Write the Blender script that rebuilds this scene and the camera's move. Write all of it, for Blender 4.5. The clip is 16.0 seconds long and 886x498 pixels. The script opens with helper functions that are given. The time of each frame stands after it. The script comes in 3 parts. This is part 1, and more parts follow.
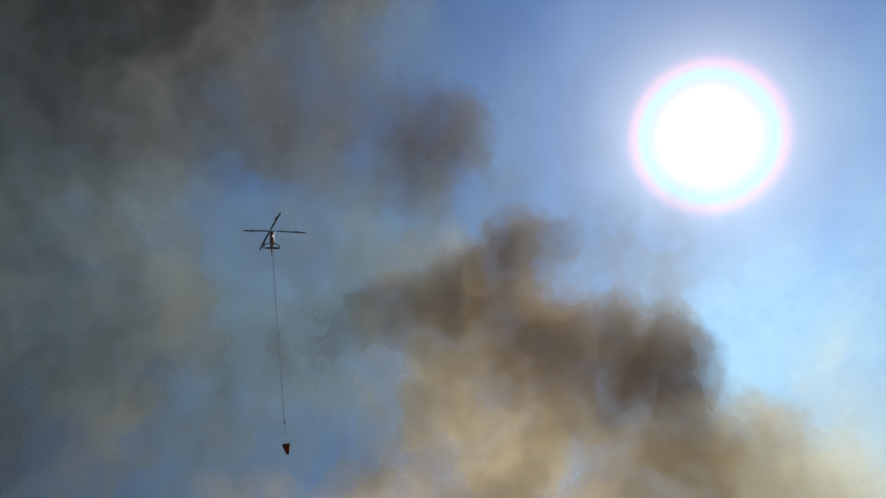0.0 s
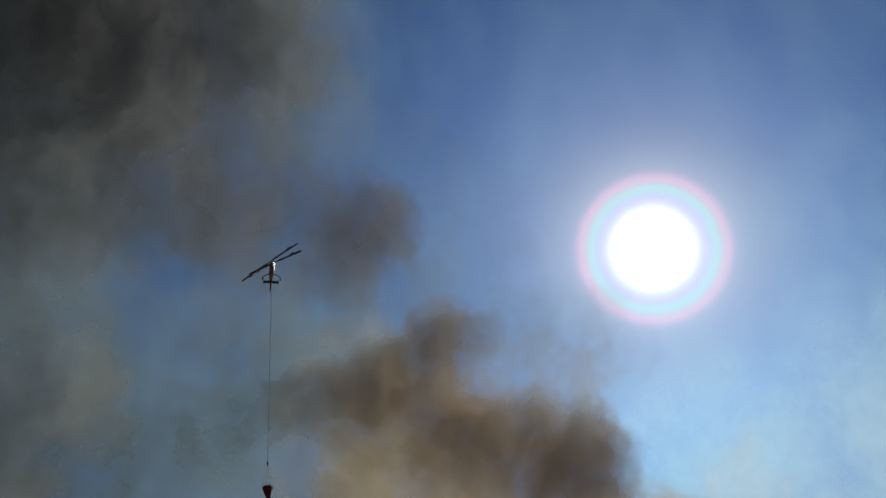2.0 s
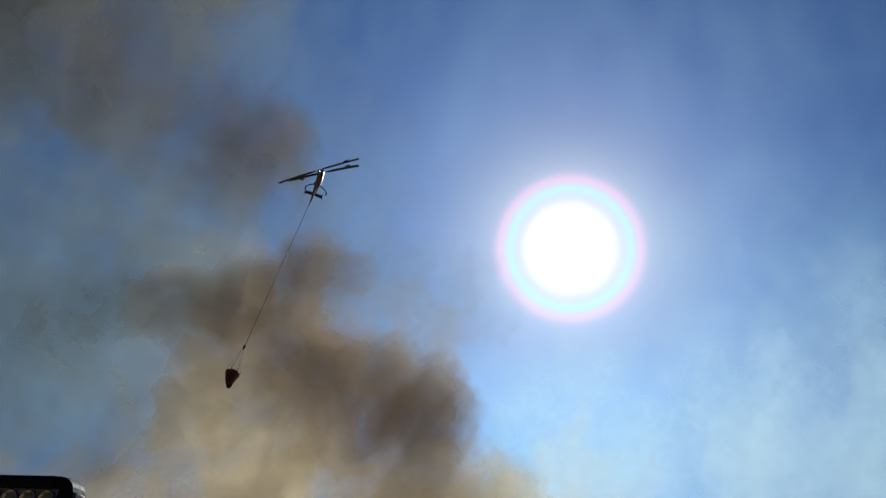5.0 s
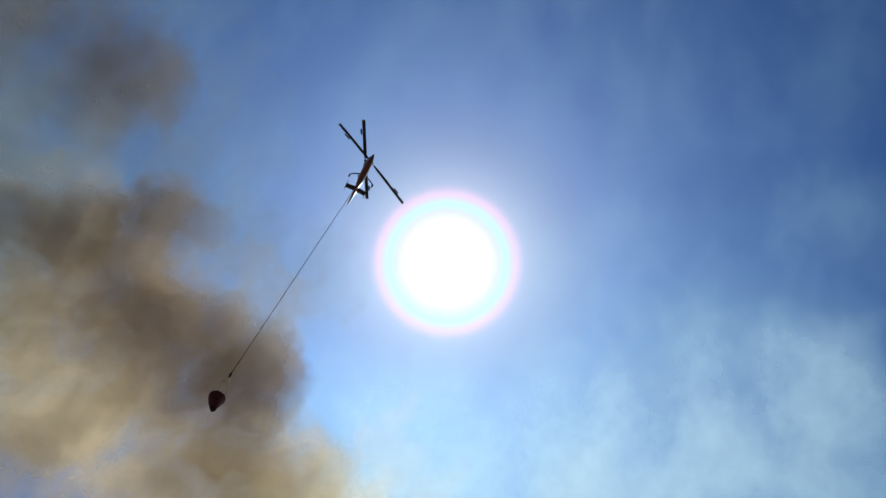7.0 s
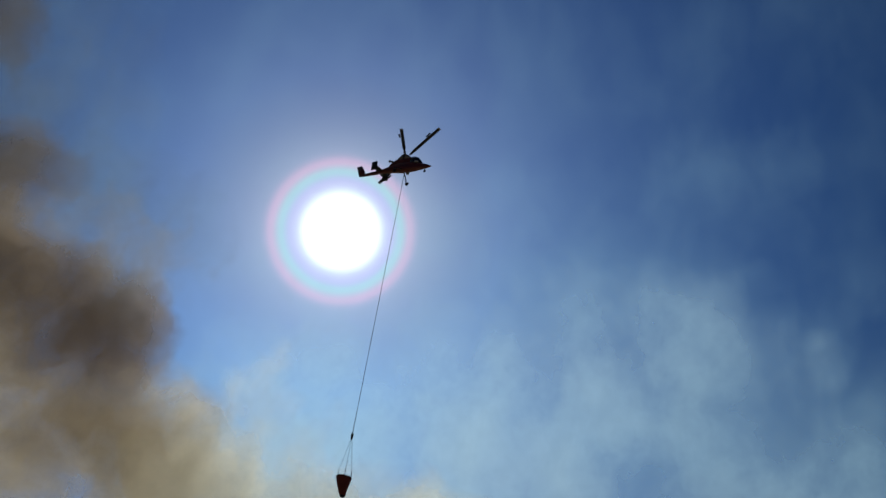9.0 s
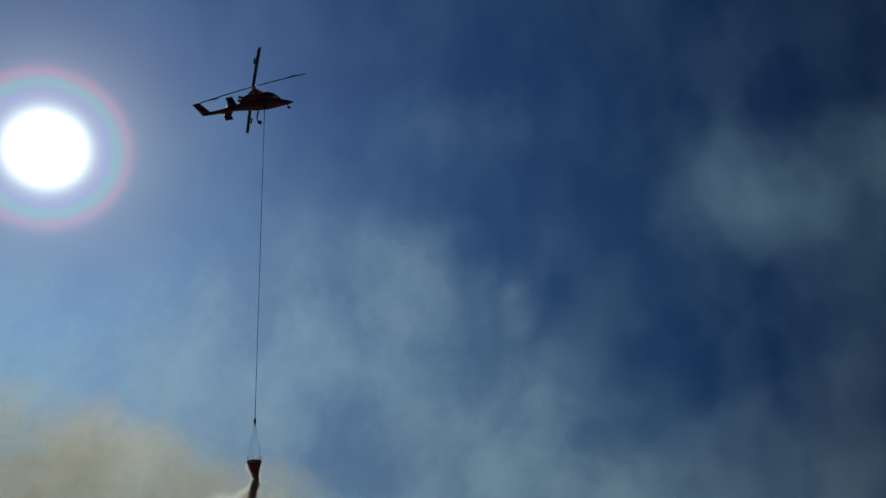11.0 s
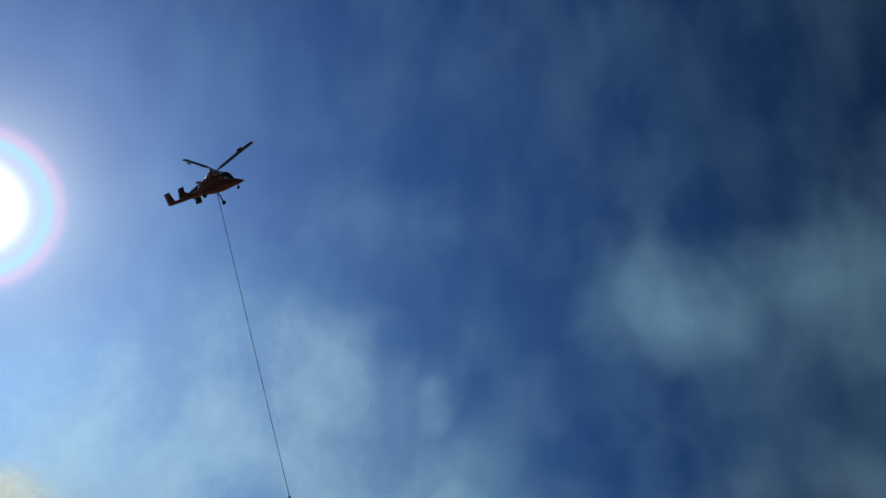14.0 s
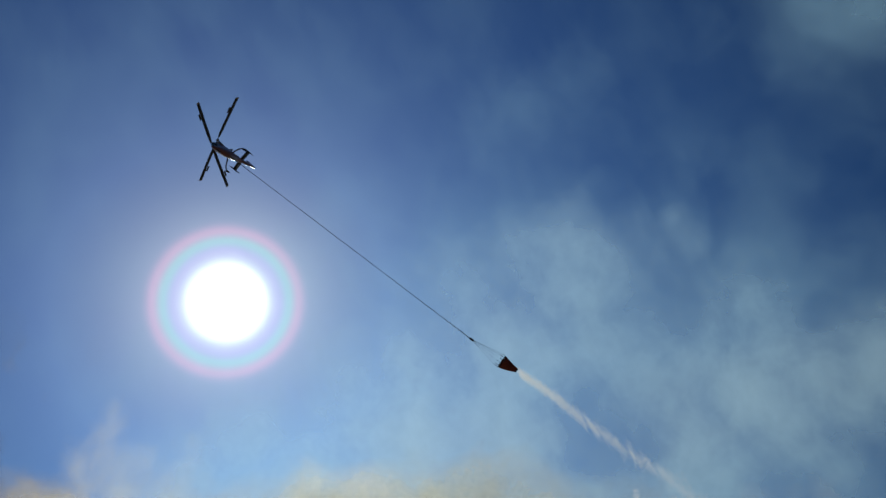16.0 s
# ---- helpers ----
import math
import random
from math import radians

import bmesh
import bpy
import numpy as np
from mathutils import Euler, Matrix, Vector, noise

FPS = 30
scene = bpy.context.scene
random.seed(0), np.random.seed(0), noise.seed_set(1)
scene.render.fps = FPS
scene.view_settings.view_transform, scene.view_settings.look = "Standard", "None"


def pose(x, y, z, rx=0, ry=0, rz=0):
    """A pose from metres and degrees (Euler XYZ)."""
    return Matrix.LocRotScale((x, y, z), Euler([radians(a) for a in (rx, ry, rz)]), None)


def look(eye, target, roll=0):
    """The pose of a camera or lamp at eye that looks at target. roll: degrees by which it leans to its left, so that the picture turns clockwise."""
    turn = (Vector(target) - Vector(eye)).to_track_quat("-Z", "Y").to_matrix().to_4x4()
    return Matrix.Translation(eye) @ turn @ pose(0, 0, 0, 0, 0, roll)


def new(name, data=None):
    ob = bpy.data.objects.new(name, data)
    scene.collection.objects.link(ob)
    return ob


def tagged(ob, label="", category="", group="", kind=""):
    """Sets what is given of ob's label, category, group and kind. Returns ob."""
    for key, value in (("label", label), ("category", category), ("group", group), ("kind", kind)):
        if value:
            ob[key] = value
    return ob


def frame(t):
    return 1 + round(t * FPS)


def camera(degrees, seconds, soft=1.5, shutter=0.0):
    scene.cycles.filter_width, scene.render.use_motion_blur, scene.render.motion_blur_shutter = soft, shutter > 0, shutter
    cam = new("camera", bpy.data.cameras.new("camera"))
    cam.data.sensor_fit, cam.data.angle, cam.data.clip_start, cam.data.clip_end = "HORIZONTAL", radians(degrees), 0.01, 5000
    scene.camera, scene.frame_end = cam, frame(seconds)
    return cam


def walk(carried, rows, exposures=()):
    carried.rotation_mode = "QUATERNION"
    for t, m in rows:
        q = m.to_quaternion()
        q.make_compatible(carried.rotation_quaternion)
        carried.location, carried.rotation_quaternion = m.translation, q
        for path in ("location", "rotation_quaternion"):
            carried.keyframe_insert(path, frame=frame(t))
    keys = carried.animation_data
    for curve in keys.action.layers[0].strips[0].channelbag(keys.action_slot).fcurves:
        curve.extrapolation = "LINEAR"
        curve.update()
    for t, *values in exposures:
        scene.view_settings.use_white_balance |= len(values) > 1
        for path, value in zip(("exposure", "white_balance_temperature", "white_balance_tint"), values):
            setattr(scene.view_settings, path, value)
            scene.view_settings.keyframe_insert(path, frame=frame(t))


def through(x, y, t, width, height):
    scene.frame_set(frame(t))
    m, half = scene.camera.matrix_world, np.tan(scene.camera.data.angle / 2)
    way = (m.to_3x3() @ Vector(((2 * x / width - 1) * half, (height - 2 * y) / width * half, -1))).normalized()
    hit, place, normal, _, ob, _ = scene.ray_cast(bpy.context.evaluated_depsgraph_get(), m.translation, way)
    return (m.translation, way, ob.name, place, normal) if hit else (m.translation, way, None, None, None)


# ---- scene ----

# ---- camera: a person standing by a parked utility vehicle, panning after the helicopter ----
cam = camera(56.49, 16.0)
# seconds, eye x, y, z, heading to the right of +Y, elevation, lean (degrees)
PATH = [
    (0, 1.6, -0.6, 1.75, -20.47, 23.2, -1.05),
    (0.5, 1.6, -0.6, 1.75, -19.39, 22.5, -0.05),
    (1, 1.6, -0.6, 1.75, -19.34, 22.51, -1.84),
    (1.5, 1.6, -0.6, 1.75, -17.07, 25.73, -1.87),
    (2, 1.6, -0.6, 1.75, -16.38, 30.44, -1.62),
    (2.5, 1.517, -0.533, 1.75, -17.75, 28.87, 0.57),
    (3, 1.433, -0.467, 1.75, -18.73, 26.14, 3.02),
    (3.5, 1.35, -0.4, 1.75, -14.74, 28.14, 2.75),
    (6, 0.923, 0.138, 1.613, -6.69, 28.59, 6.8),
    (6.5, 0.961, 0.052, 1.614, -3.4, 28.07, 7.44),
    (7, 0.95, 0.03, 1.78, -0.54, 29.87, 11.08),
    (7.5, 0.97, -0.02, 1.82, 1.75, 31.49, 12.11),
    (8, 0.97, -0.1, 1.82, 3.01, 29.69, 9.86),
    (10.5, 0.45, -0.1, 1.8, 22.71, 27.12, -0.41),
    (11, 0.28, -0.1, 1.82, 29.48, 25.45, -0.24),
    (11.5, 0.15, -0.1, 1.82, 30.9, 22.05, 0.06),
    (12, 0.079, -0.081, 1.784, 31.29, 18.1, 2.67),
    (12.5, 0.005, 0.01, 1.704, 31.86, 18.13, 2.07),
    (13, 0, 0, 1.72, 34.79, 27.49, 0.14),
    (13.5, 0, -0.05, 1.75, 38.72, 30.36, 1.3),
    (14, 0, -0.075, 1.785, 34.52, 31.86, 1.51),
    (14.5, 0, -0.1, 1.82, 26.02, 34.78, 0.09),
    (15, 0, -0.15, 1.9, 17.96, 33.08, -8.06),
    (15.5, 0, -0.2, 1.98, 17.5, 27.62, -19.39),
    (16, 0, -0.2, 1.98, 17.07, 27.46, -23.63),
]


def aim(az, el):
    a, e = radians(az), radians(el)
    return Vector((math.sin(a) * math.cos(e), math.cos(a) * math.cos(e), math.sin(e)))


EXPOSURES = [(t, e, kelvin, 2) for t, e, kelvin in (
    (0, 0.3, 6250), (0.5, 0.08, 6250), (1, 0.06, 6250), (1.5, -0.02, 6200), (2, -0.08, 6150), (2.5, -0.12, 6100), (3, -0.3, 6050), (3.5, -0.25, 6050), (6, 0.32, 6050), (7, 0.28, 6000), (7.5, 0.0, 5950),
    (8, -0.1, 5900), (10.5, -0.8, 5650), (11, -0.85, 5650), (11.5, -0.7, 5650), (12, 0.12, 5700), (12.5, 0.7, 5600), (13, 0.45, 5400),
    (13.5, 0.38, 5350), (14.5, -0.4, 5750), (16, -0.35, 5750))]
walk(cam, [(t, look((x, y, z), Vector((x, y, z)) + 100 * aim(az, el), lean)) for t, x, y, z, az, el, lean in PATH], EXPOSURES)

# ---- sun and hazy sky ----
SUN_EL = 29.0
SUN = aim(0, SUN_EL)
sun_data = bpy.data.lights.new("sun", "SUN")
sun_data.energy, sun_data.angle, sun_data.color = 3.2, radians(0.6), (1.0, 0.95, 0.87)
sun_lamp = new("sun", sun_data)
sun_lamp.matrix_world = look(SUN * 500, (0, 0, 0))


class Tree:
    """A small builder of node trees."""

    def __init__(self, tree):
        self.tree = tree
        tree.nodes.clear()

    def node(self, what, **given):
        n = self.tree.nodes.new(what)
        for key, value in given.items():
            if key == "operation":
                n.operation = value
            elif key == "blend":
                n.data_type, n.blend_type = "RGBA", value
            elif key == "kind":
                n.interpolation_type = value
        return n

    def link(self, a, b):
        self.tree.links.new(a, b)

    def put(self, socket, value):
        if isinstance(value, bpy.types.NodeSocket):
            self.link(value, socket)
        else:
            socket.default_value = value

    def math(self, op, a, b=0.0, clamp=False):
        n = self.node("ShaderNodeMath", operation=op)
        n.use_clamp = clamp
        self.put(n.inputs[0], a)
        self.put(n.inputs[1], b)
        return n.outputs[0]

    def vec(self, op, a, b=(0, 0, 0), out=0):
        n = self.node("ShaderNodeVectorMath", operation=op)
        self.put(n.inputs[0], a)
        self.put(n.inputs[1], b)
        return n.outputs[out]

    def noise(self, vector, scale, detail=4.0, rough=0.55, out=0, distortion=0.0):
        n = self.node("ShaderNodeTexNoise")
        self.put(n.inputs["Vector"], vector)
        n.inputs["Scale"].default_value, n.inputs["Detail"].default_value = scale, detail
        n.inputs["Roughness"].default_value, n.inputs["Distortion"].default_value = rough, distortion
        return n.outputs[out]

    def span(self, value, a, b, c=0.0, d=1.0, smooth=False):
        n = self.node("ShaderNodeMapRange", kind="SMOOTHSTEP" if smooth else "LINEAR")
        self.put(n.inputs["Value"], value)
        for key, v in (("From Min", a), ("From Max", b), ("To Min", c), ("To Max", d)):
            self.put(n.inputs[key], v)
        return n.outputs[0]

    def mix(self, fac, a, b, blend="MIX"):
        n = self.node("ShaderNodeMix", blend=blend)
        self.put(n.inputs[0], fac)
        self.put(n.inputs[6], a)
        self.put(n.inputs[7], b)
        return n.outputs[2]


def rgb(r, g, b):
    return (r, g, b, 1.0)


world = bpy.data.worlds.new("sky")
scene.world = world
world.use_nodes = True
w = Tree(world.node_tree)
sky = w.node("ShaderNodeTexSky")
sky.sky_type, sky.sun_disc = "NISHITA", False
sky.sun_elevation, sky.sun_rotation = radians(SUN_EL), 0.0
sky.air_density, sky.dust_density, sky.ozone_density = 1.0, 0.6, 3.0
way = w.vec("NORMALIZE", w.node("ShaderNodeTexCoord").outputs["Generated"])
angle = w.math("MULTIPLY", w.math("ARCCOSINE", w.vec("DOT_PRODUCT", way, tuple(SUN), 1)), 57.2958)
# the sun's disc veiled by smoke: a saturated core, a scattering aureole and faint lens-flare rings painted into the sky
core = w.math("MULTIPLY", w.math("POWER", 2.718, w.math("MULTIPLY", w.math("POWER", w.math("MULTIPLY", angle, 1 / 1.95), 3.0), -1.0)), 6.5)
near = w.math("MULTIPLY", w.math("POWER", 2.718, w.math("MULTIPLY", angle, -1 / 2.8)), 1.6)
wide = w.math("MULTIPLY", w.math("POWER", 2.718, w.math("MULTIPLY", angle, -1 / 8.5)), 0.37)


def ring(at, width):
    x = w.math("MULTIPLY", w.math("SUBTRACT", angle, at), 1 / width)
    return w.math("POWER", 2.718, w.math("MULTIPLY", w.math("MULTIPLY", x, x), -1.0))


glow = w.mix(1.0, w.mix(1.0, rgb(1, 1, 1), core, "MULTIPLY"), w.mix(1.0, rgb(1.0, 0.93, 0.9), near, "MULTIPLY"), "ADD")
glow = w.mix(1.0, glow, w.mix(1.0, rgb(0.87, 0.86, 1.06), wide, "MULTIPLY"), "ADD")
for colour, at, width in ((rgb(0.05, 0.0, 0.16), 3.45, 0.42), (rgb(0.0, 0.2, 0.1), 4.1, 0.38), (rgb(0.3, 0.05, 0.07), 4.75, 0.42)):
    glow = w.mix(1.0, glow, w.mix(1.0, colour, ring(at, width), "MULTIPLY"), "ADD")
w.put(sky.inputs["Vector"], w.vec("NORMALIZE", w.vec("ADD", way, (0, 0, 0.3))))
# smoky air scatters forward: the sky darkens away from the sun
deep = w.mix(1.0, w.mix(1.0, sky.outputs[0], rgb(0.38, 0.715, 1.24), "MULTIPLY"), w.math("MULTIPLY", w.span(angle, 5.0, 58.0, 1.08, 0.25), w.span(angle, 2.0, 11.0, 0.4, 1.0)), "MULTIPLY")
sky_light = w.node("ShaderNodeBackground")
w.put(sky_light.inputs["Color"], deep)
sky_light.inputs["Strength"].default_value = 0.055
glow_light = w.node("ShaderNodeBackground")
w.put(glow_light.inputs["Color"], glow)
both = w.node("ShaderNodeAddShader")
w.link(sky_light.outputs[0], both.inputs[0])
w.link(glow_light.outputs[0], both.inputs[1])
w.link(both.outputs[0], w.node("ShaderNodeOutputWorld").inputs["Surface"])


# ---- materials ----
def surface(name, base, rough=0.6, metal=0.0, vary=0.25, scale=3.0, fine=40.0, bump=0.1, coat=0.0, spec=0.5):
    """A painted, metal, rubber or earth surface with stains, grain and relief."""
    m = bpy.data.materials.new(name)
    m.use_nodes = True
    t = Tree(m.node_tree)
    co = t.node("ShaderNodeTexCoord").outputs["Object"]
    big = t.noise(co, scale, 5.0, 0.6)
    small = t.noise(co, fine, 3.0, 0.6)
    both_scales = t.math("ADD", t.math("MULTIPLY", big, 0.7), t.math("MULTIPLY", small, 0.3))
    dark = rgb(*(c * (1 - vary) for c in base))
    light = rgb(*(min(1, c * (1 + vary)) for c in base))
    colour = t.mix(t.span(both_scales, 0.3, 0.7), dark, light)
    p = t.node("ShaderNodeBsdfPrincipled")
    t.put(p.inputs["Base Color"], colour)
    t.put(p.inputs["Roughness"], t.span(small, 0.3, 0.7, max(0.02, rough - 0.12), min(1, rough + 0.12)))
    p.inputs["Metallic"].default_value, p.inputs["Coat Weight"].default_value = metal, coat
    p.inputs["Specular IOR Level"].default_value = spec
    b = t.node("ShaderNodeBump")
    b.inputs["Strength"].default_value, b.inputs["Distance"].default_value = bump, 0.02
    t.put(b.inputs["Height"], small)
    t.link(b.outputs[0], p.inputs["Normal"])
    t.link(p.outputs[0], t.node("ShaderNodeOutputMaterial").inputs["Surface"])
    return m


def lobes(t, uv, rows, inner=0.25, outer=1.35):
    """The summed density of soft smoke lobes (heading, elevation, two radii in degrees, density)."""
    total = None
    for az, el, rx, ry, weight in rows:
        d = t.vec("MULTIPLY", t.vec("SUBTRACT", uv, (az, el, 0)), (1 / rx, 1 / ry, 0))
        v = t.span(t.vec("LENGTH", d, out=1), inner, outer, weight, 0.0, True)
        total = v if total is None else t.math("ADD", total, v)
    return total


def smoke_material(name, fields, colours, depth, thin, warp, base=0.0, seed=0.0, contrast=(0.3, 0.69), through=0.88, scale=0.2, detail=6.5, rough=0.57, curl=1.15, inner=0.1, slow_warp=1.1):
    """Drifting smoke: each field of lobes has its colour; eddies break up their edges."""
    m = bpy.data.materials.new(name)
    m.use_nodes = True
    t = Tree(m.node_tree)
    raw = t.node("ShaderNodeUVMap").outputs[0]
    uv = t.vec("ADD", t.vec("MULTIPLY", raw, (100, 100, 0)), (0, 0, seed))
    slow = t.vec("SUBTRACT", t.noise(uv, 0.09, 3.0, 0.5, 1), (0.5, 0.5, 0.5))
    quick = t.vec("SUBTRACT", t.noise(uv, 0.34, 4.0, 0.55, 1), (0.5, 0.5, 0.5))
    bent = t.vec("ADD", uv, t.vec("ADD", t.vec("MULTIPLY", slow, (warp * slow_warp, warp * slow_warp, 0)), t.vec("MULTIPLY", quick, (warp * curl, warp * curl, 0))))
    eddies = t.noise(t.vec("MULTIPLY", bent, (1.0, 0.8, 1.0)), scale, detail, rough)
    body = t.span(eddies, contrast[0], contrast[1], 0.0, 1.0, True)
    flat = t.vec("MULTIPLY", bent, (1, 1, 0))
    bite = t.math("SUBTRACT", 1.0, body)
    sums = []
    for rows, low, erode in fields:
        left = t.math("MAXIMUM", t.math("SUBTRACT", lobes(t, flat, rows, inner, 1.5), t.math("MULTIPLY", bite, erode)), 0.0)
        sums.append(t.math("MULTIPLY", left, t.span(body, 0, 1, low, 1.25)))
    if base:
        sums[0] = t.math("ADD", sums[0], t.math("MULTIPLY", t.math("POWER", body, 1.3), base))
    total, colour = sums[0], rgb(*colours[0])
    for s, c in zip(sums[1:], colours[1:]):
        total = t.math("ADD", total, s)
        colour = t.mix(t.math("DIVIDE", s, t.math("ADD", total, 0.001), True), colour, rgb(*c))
    veil = t.math("SUBTRACT", 1.0, t.math("POWER", 2.718, t.math("MULTIPLY", total, -depth)), True)
    grain = t.noise(uv, 0.8, 3.0, 0.5)
    colour = t.mix(0.14, colour, t.mix(1.0, colour, t.span(grain, 0.3, 0.7, 0.75, 1.3), "MULTIPLY"))
    front = t.node("ShaderNodeBsdfDiffuse")
    back = t.node("ShaderNodeBsdfTranslucent")
    t.put(front.inputs["Color"], colour)
    t.put(back.inputs["Color"], colour)
    lit = t.node("ShaderNodeMixShader")
    lit.inputs[0].default_value = through
    t.link(front.outputs[0], lit.inputs[1])
    t.link(back.outputs[0], lit.inputs[2])
    clear = t.node("ShaderNodeBsdfTransparent")
    mixed = t.node("ShaderNodeMixShader")
    t.put(mixed.inputs[0], t.math("MULTIPLY", veil, thin))
    t.link(clear.outputs[0], mixed.inputs[1])
    t.link(lit.outputs[0], mixed.inputs[2])
    t.link(mixed.outputs[0], t.node("ShaderNodeOutputMaterial").inputs["Surface"])
    return m


def spray_material():
    """Fine water: part of the light scatters on through the drops, the rest passes between them."""
    m = bpy.data.materials.new("water_spray")
    m.use_nodes = True
    t = Tree(m.node_tree)
    back = t.node("ShaderNodeBsdfTranslucent")
    back.inputs["Color"].default_value = rgb(0.98, 0.93, 0.84)
    ahead = t.node("ShaderNodeBsdfTransparent")
    lit = t.node("ShaderNodeMixShader")
    lit.inputs[0].default_value = 0.56
    t.link(back.outputs[0], lit.inputs[1])
    t.link(ahead.outputs[0], lit.inputs[2])
    t.link(lit.outputs[0], t.node("ShaderNodeOutputMaterial").inputs["Surface"])
    return m


RED = surface("red_aircraft_paint", (0.15, 0.028, 0.016), 0.35, vary=0.3, scale=0.8, bump=0.02, coat=0.4)
PALE = surface("pale_aircraft_paint", (0.3, 0.26, 0.2), 0.4, vary=0.15, scale=1.0, bump=0.02)
CARBON = surface("dark_blade_composite", (0.035, 0.037, 0.04), 0.5, vary=0.3, scale=1.0, bump=0.03)
STEEL = surface("dull_steel", (0.25, 0.25, 0.26), 0.42, metal=0.9, vary=0.2)
RUBBER = surface("black_rubber", (0.018, 0.018, 0.018), 0.85, vary=0.3, bump=0.2)
GLASS_DARK = surface("tinted_canopy", (0.02, 0.025, 0.03), 0.08, vary=0.1, bump=0.0, coat=0.6, spec=0.8)
ROPE = surface("dark_synthetic_rope", (0.03, 0.03, 0.035), 0.8, vary=0.3, scale=0.6)
FABRIC = surface("red_coated_fabric", (0.2, 0.035, 0.018), 0.65, vary=0.35, scale=1.6, fine=18, bump=0.4)
BLACK_PAINT = surface("black_powder_coat", (0.005, 0.005, 0.0055), 0.55, vary=0.35, scale=4, fine=160, bump=0.08, spec=0.2)
BLACK_PLASTIC = surface("black_moulded_plastic", (0.006, 0.006, 0.0065), 0.5, vary=0.35, scale=5, fine=220, bump=0.1, spec=0.3)
CHROME = surface("reflector_chrome", (0.5, 0.36, 0.25), 0.34, metal=0.65, vary=0.25, scale=45, fine=160, bump=0.12)
CUP = surface("polished_reflector", (0.8, 0.66, 0.48), 0.22, metal=1.0, vary=0.15, scale=60, fine=200, bump=0.1)
# alloy with the warm light on the bar's end mixed into its colour
LIT_ALLOY = surface("lit_alloy", (0.8, 0.64, 0.48), 0.5, metal=0.2, vary=0.3, scale=30, fine=160, bump=0.1)
LED = surface("amber_led_lens", (0.3, 0.25, 0.1), 0.3, vary=0.3, scale=30, bump=0.05, coat=0.5)
# cable sheath colour, also used for painted glints on the helicopter
WIRE_GLINT = surface("pale_sheath_and_glint", (0.5, 0.5, 0.48), 0.5, vary=0.2)
EARTH = surface("dry_earth", (0.2, 0.15, 0.095), 0.95, vary=0.45, scale=0.08, fine=2.5, bump=0.6, spec=0.1)
SCRUB = surface("scrubby_hillside", (0.05, 0.055, 0.045), 0.95, vary=0.5, scale=0.012, fine=0.12, bump=0.3, spec=0.0)
LEAF = surface("dark_oak_leaves", (0.05, 0.06, 0.03), 0.8, vary=0.4, scale=0.3, fine=2, spec=0.05)
SPRAY = spray_material()

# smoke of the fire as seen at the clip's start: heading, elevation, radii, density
DARK_HIGH = [(-38.0, 36.8, 11.9, 5.2, 0.5), (-46.0, 29.3, 6.4, 3.5, 0.75), (-36.6, 32.2, 9.0, 4.4, 0.45), (-30.0, 32.0, 5.8, 4.5, 0.5),
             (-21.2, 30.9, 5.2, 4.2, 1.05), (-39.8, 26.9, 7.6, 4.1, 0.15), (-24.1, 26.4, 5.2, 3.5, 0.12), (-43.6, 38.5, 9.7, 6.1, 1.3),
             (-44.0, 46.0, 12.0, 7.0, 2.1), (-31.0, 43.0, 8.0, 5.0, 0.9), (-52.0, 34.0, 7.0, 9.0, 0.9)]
DARK_CORE = [(-13.8, 24.3, 3.4, 1.9, 0.75), (-16.0, 21.9, 4.6, 1.9, 0.88), (-20.5, 19.7, 5.0, 2.3, 0.81), (-24.4, 18.6, 2.9, 2.7, 0.34),
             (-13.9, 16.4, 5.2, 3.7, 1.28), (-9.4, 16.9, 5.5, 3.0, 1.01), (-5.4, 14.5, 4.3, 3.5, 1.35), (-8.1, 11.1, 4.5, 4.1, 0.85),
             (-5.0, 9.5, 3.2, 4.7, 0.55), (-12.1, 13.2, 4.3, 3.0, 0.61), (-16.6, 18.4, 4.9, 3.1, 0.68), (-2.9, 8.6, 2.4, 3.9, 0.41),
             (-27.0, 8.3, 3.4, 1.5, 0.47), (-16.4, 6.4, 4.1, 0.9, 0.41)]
DARK_CORE += [(-15.3, 23.0, 3.2, 2.2, 0.5), (-18.3, 20.8, 4.0, 2.2, 0.45), (-18.0, 15.5, 6.0, 4.0, 0.2)]
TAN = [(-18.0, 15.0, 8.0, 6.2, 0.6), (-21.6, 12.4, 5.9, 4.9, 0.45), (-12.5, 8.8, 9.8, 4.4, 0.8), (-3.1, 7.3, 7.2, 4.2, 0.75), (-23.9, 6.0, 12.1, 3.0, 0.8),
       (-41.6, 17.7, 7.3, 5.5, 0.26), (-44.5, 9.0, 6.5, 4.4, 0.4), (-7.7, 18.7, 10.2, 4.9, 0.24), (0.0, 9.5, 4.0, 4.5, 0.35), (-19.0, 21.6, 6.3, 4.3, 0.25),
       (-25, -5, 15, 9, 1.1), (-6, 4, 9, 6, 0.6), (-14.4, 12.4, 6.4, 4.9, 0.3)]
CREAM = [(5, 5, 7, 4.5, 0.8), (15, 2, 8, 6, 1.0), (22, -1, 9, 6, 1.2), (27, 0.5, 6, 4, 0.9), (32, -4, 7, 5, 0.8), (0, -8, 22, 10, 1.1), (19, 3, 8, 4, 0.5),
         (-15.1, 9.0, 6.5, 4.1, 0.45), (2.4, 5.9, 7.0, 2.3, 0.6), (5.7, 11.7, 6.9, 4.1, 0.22)]
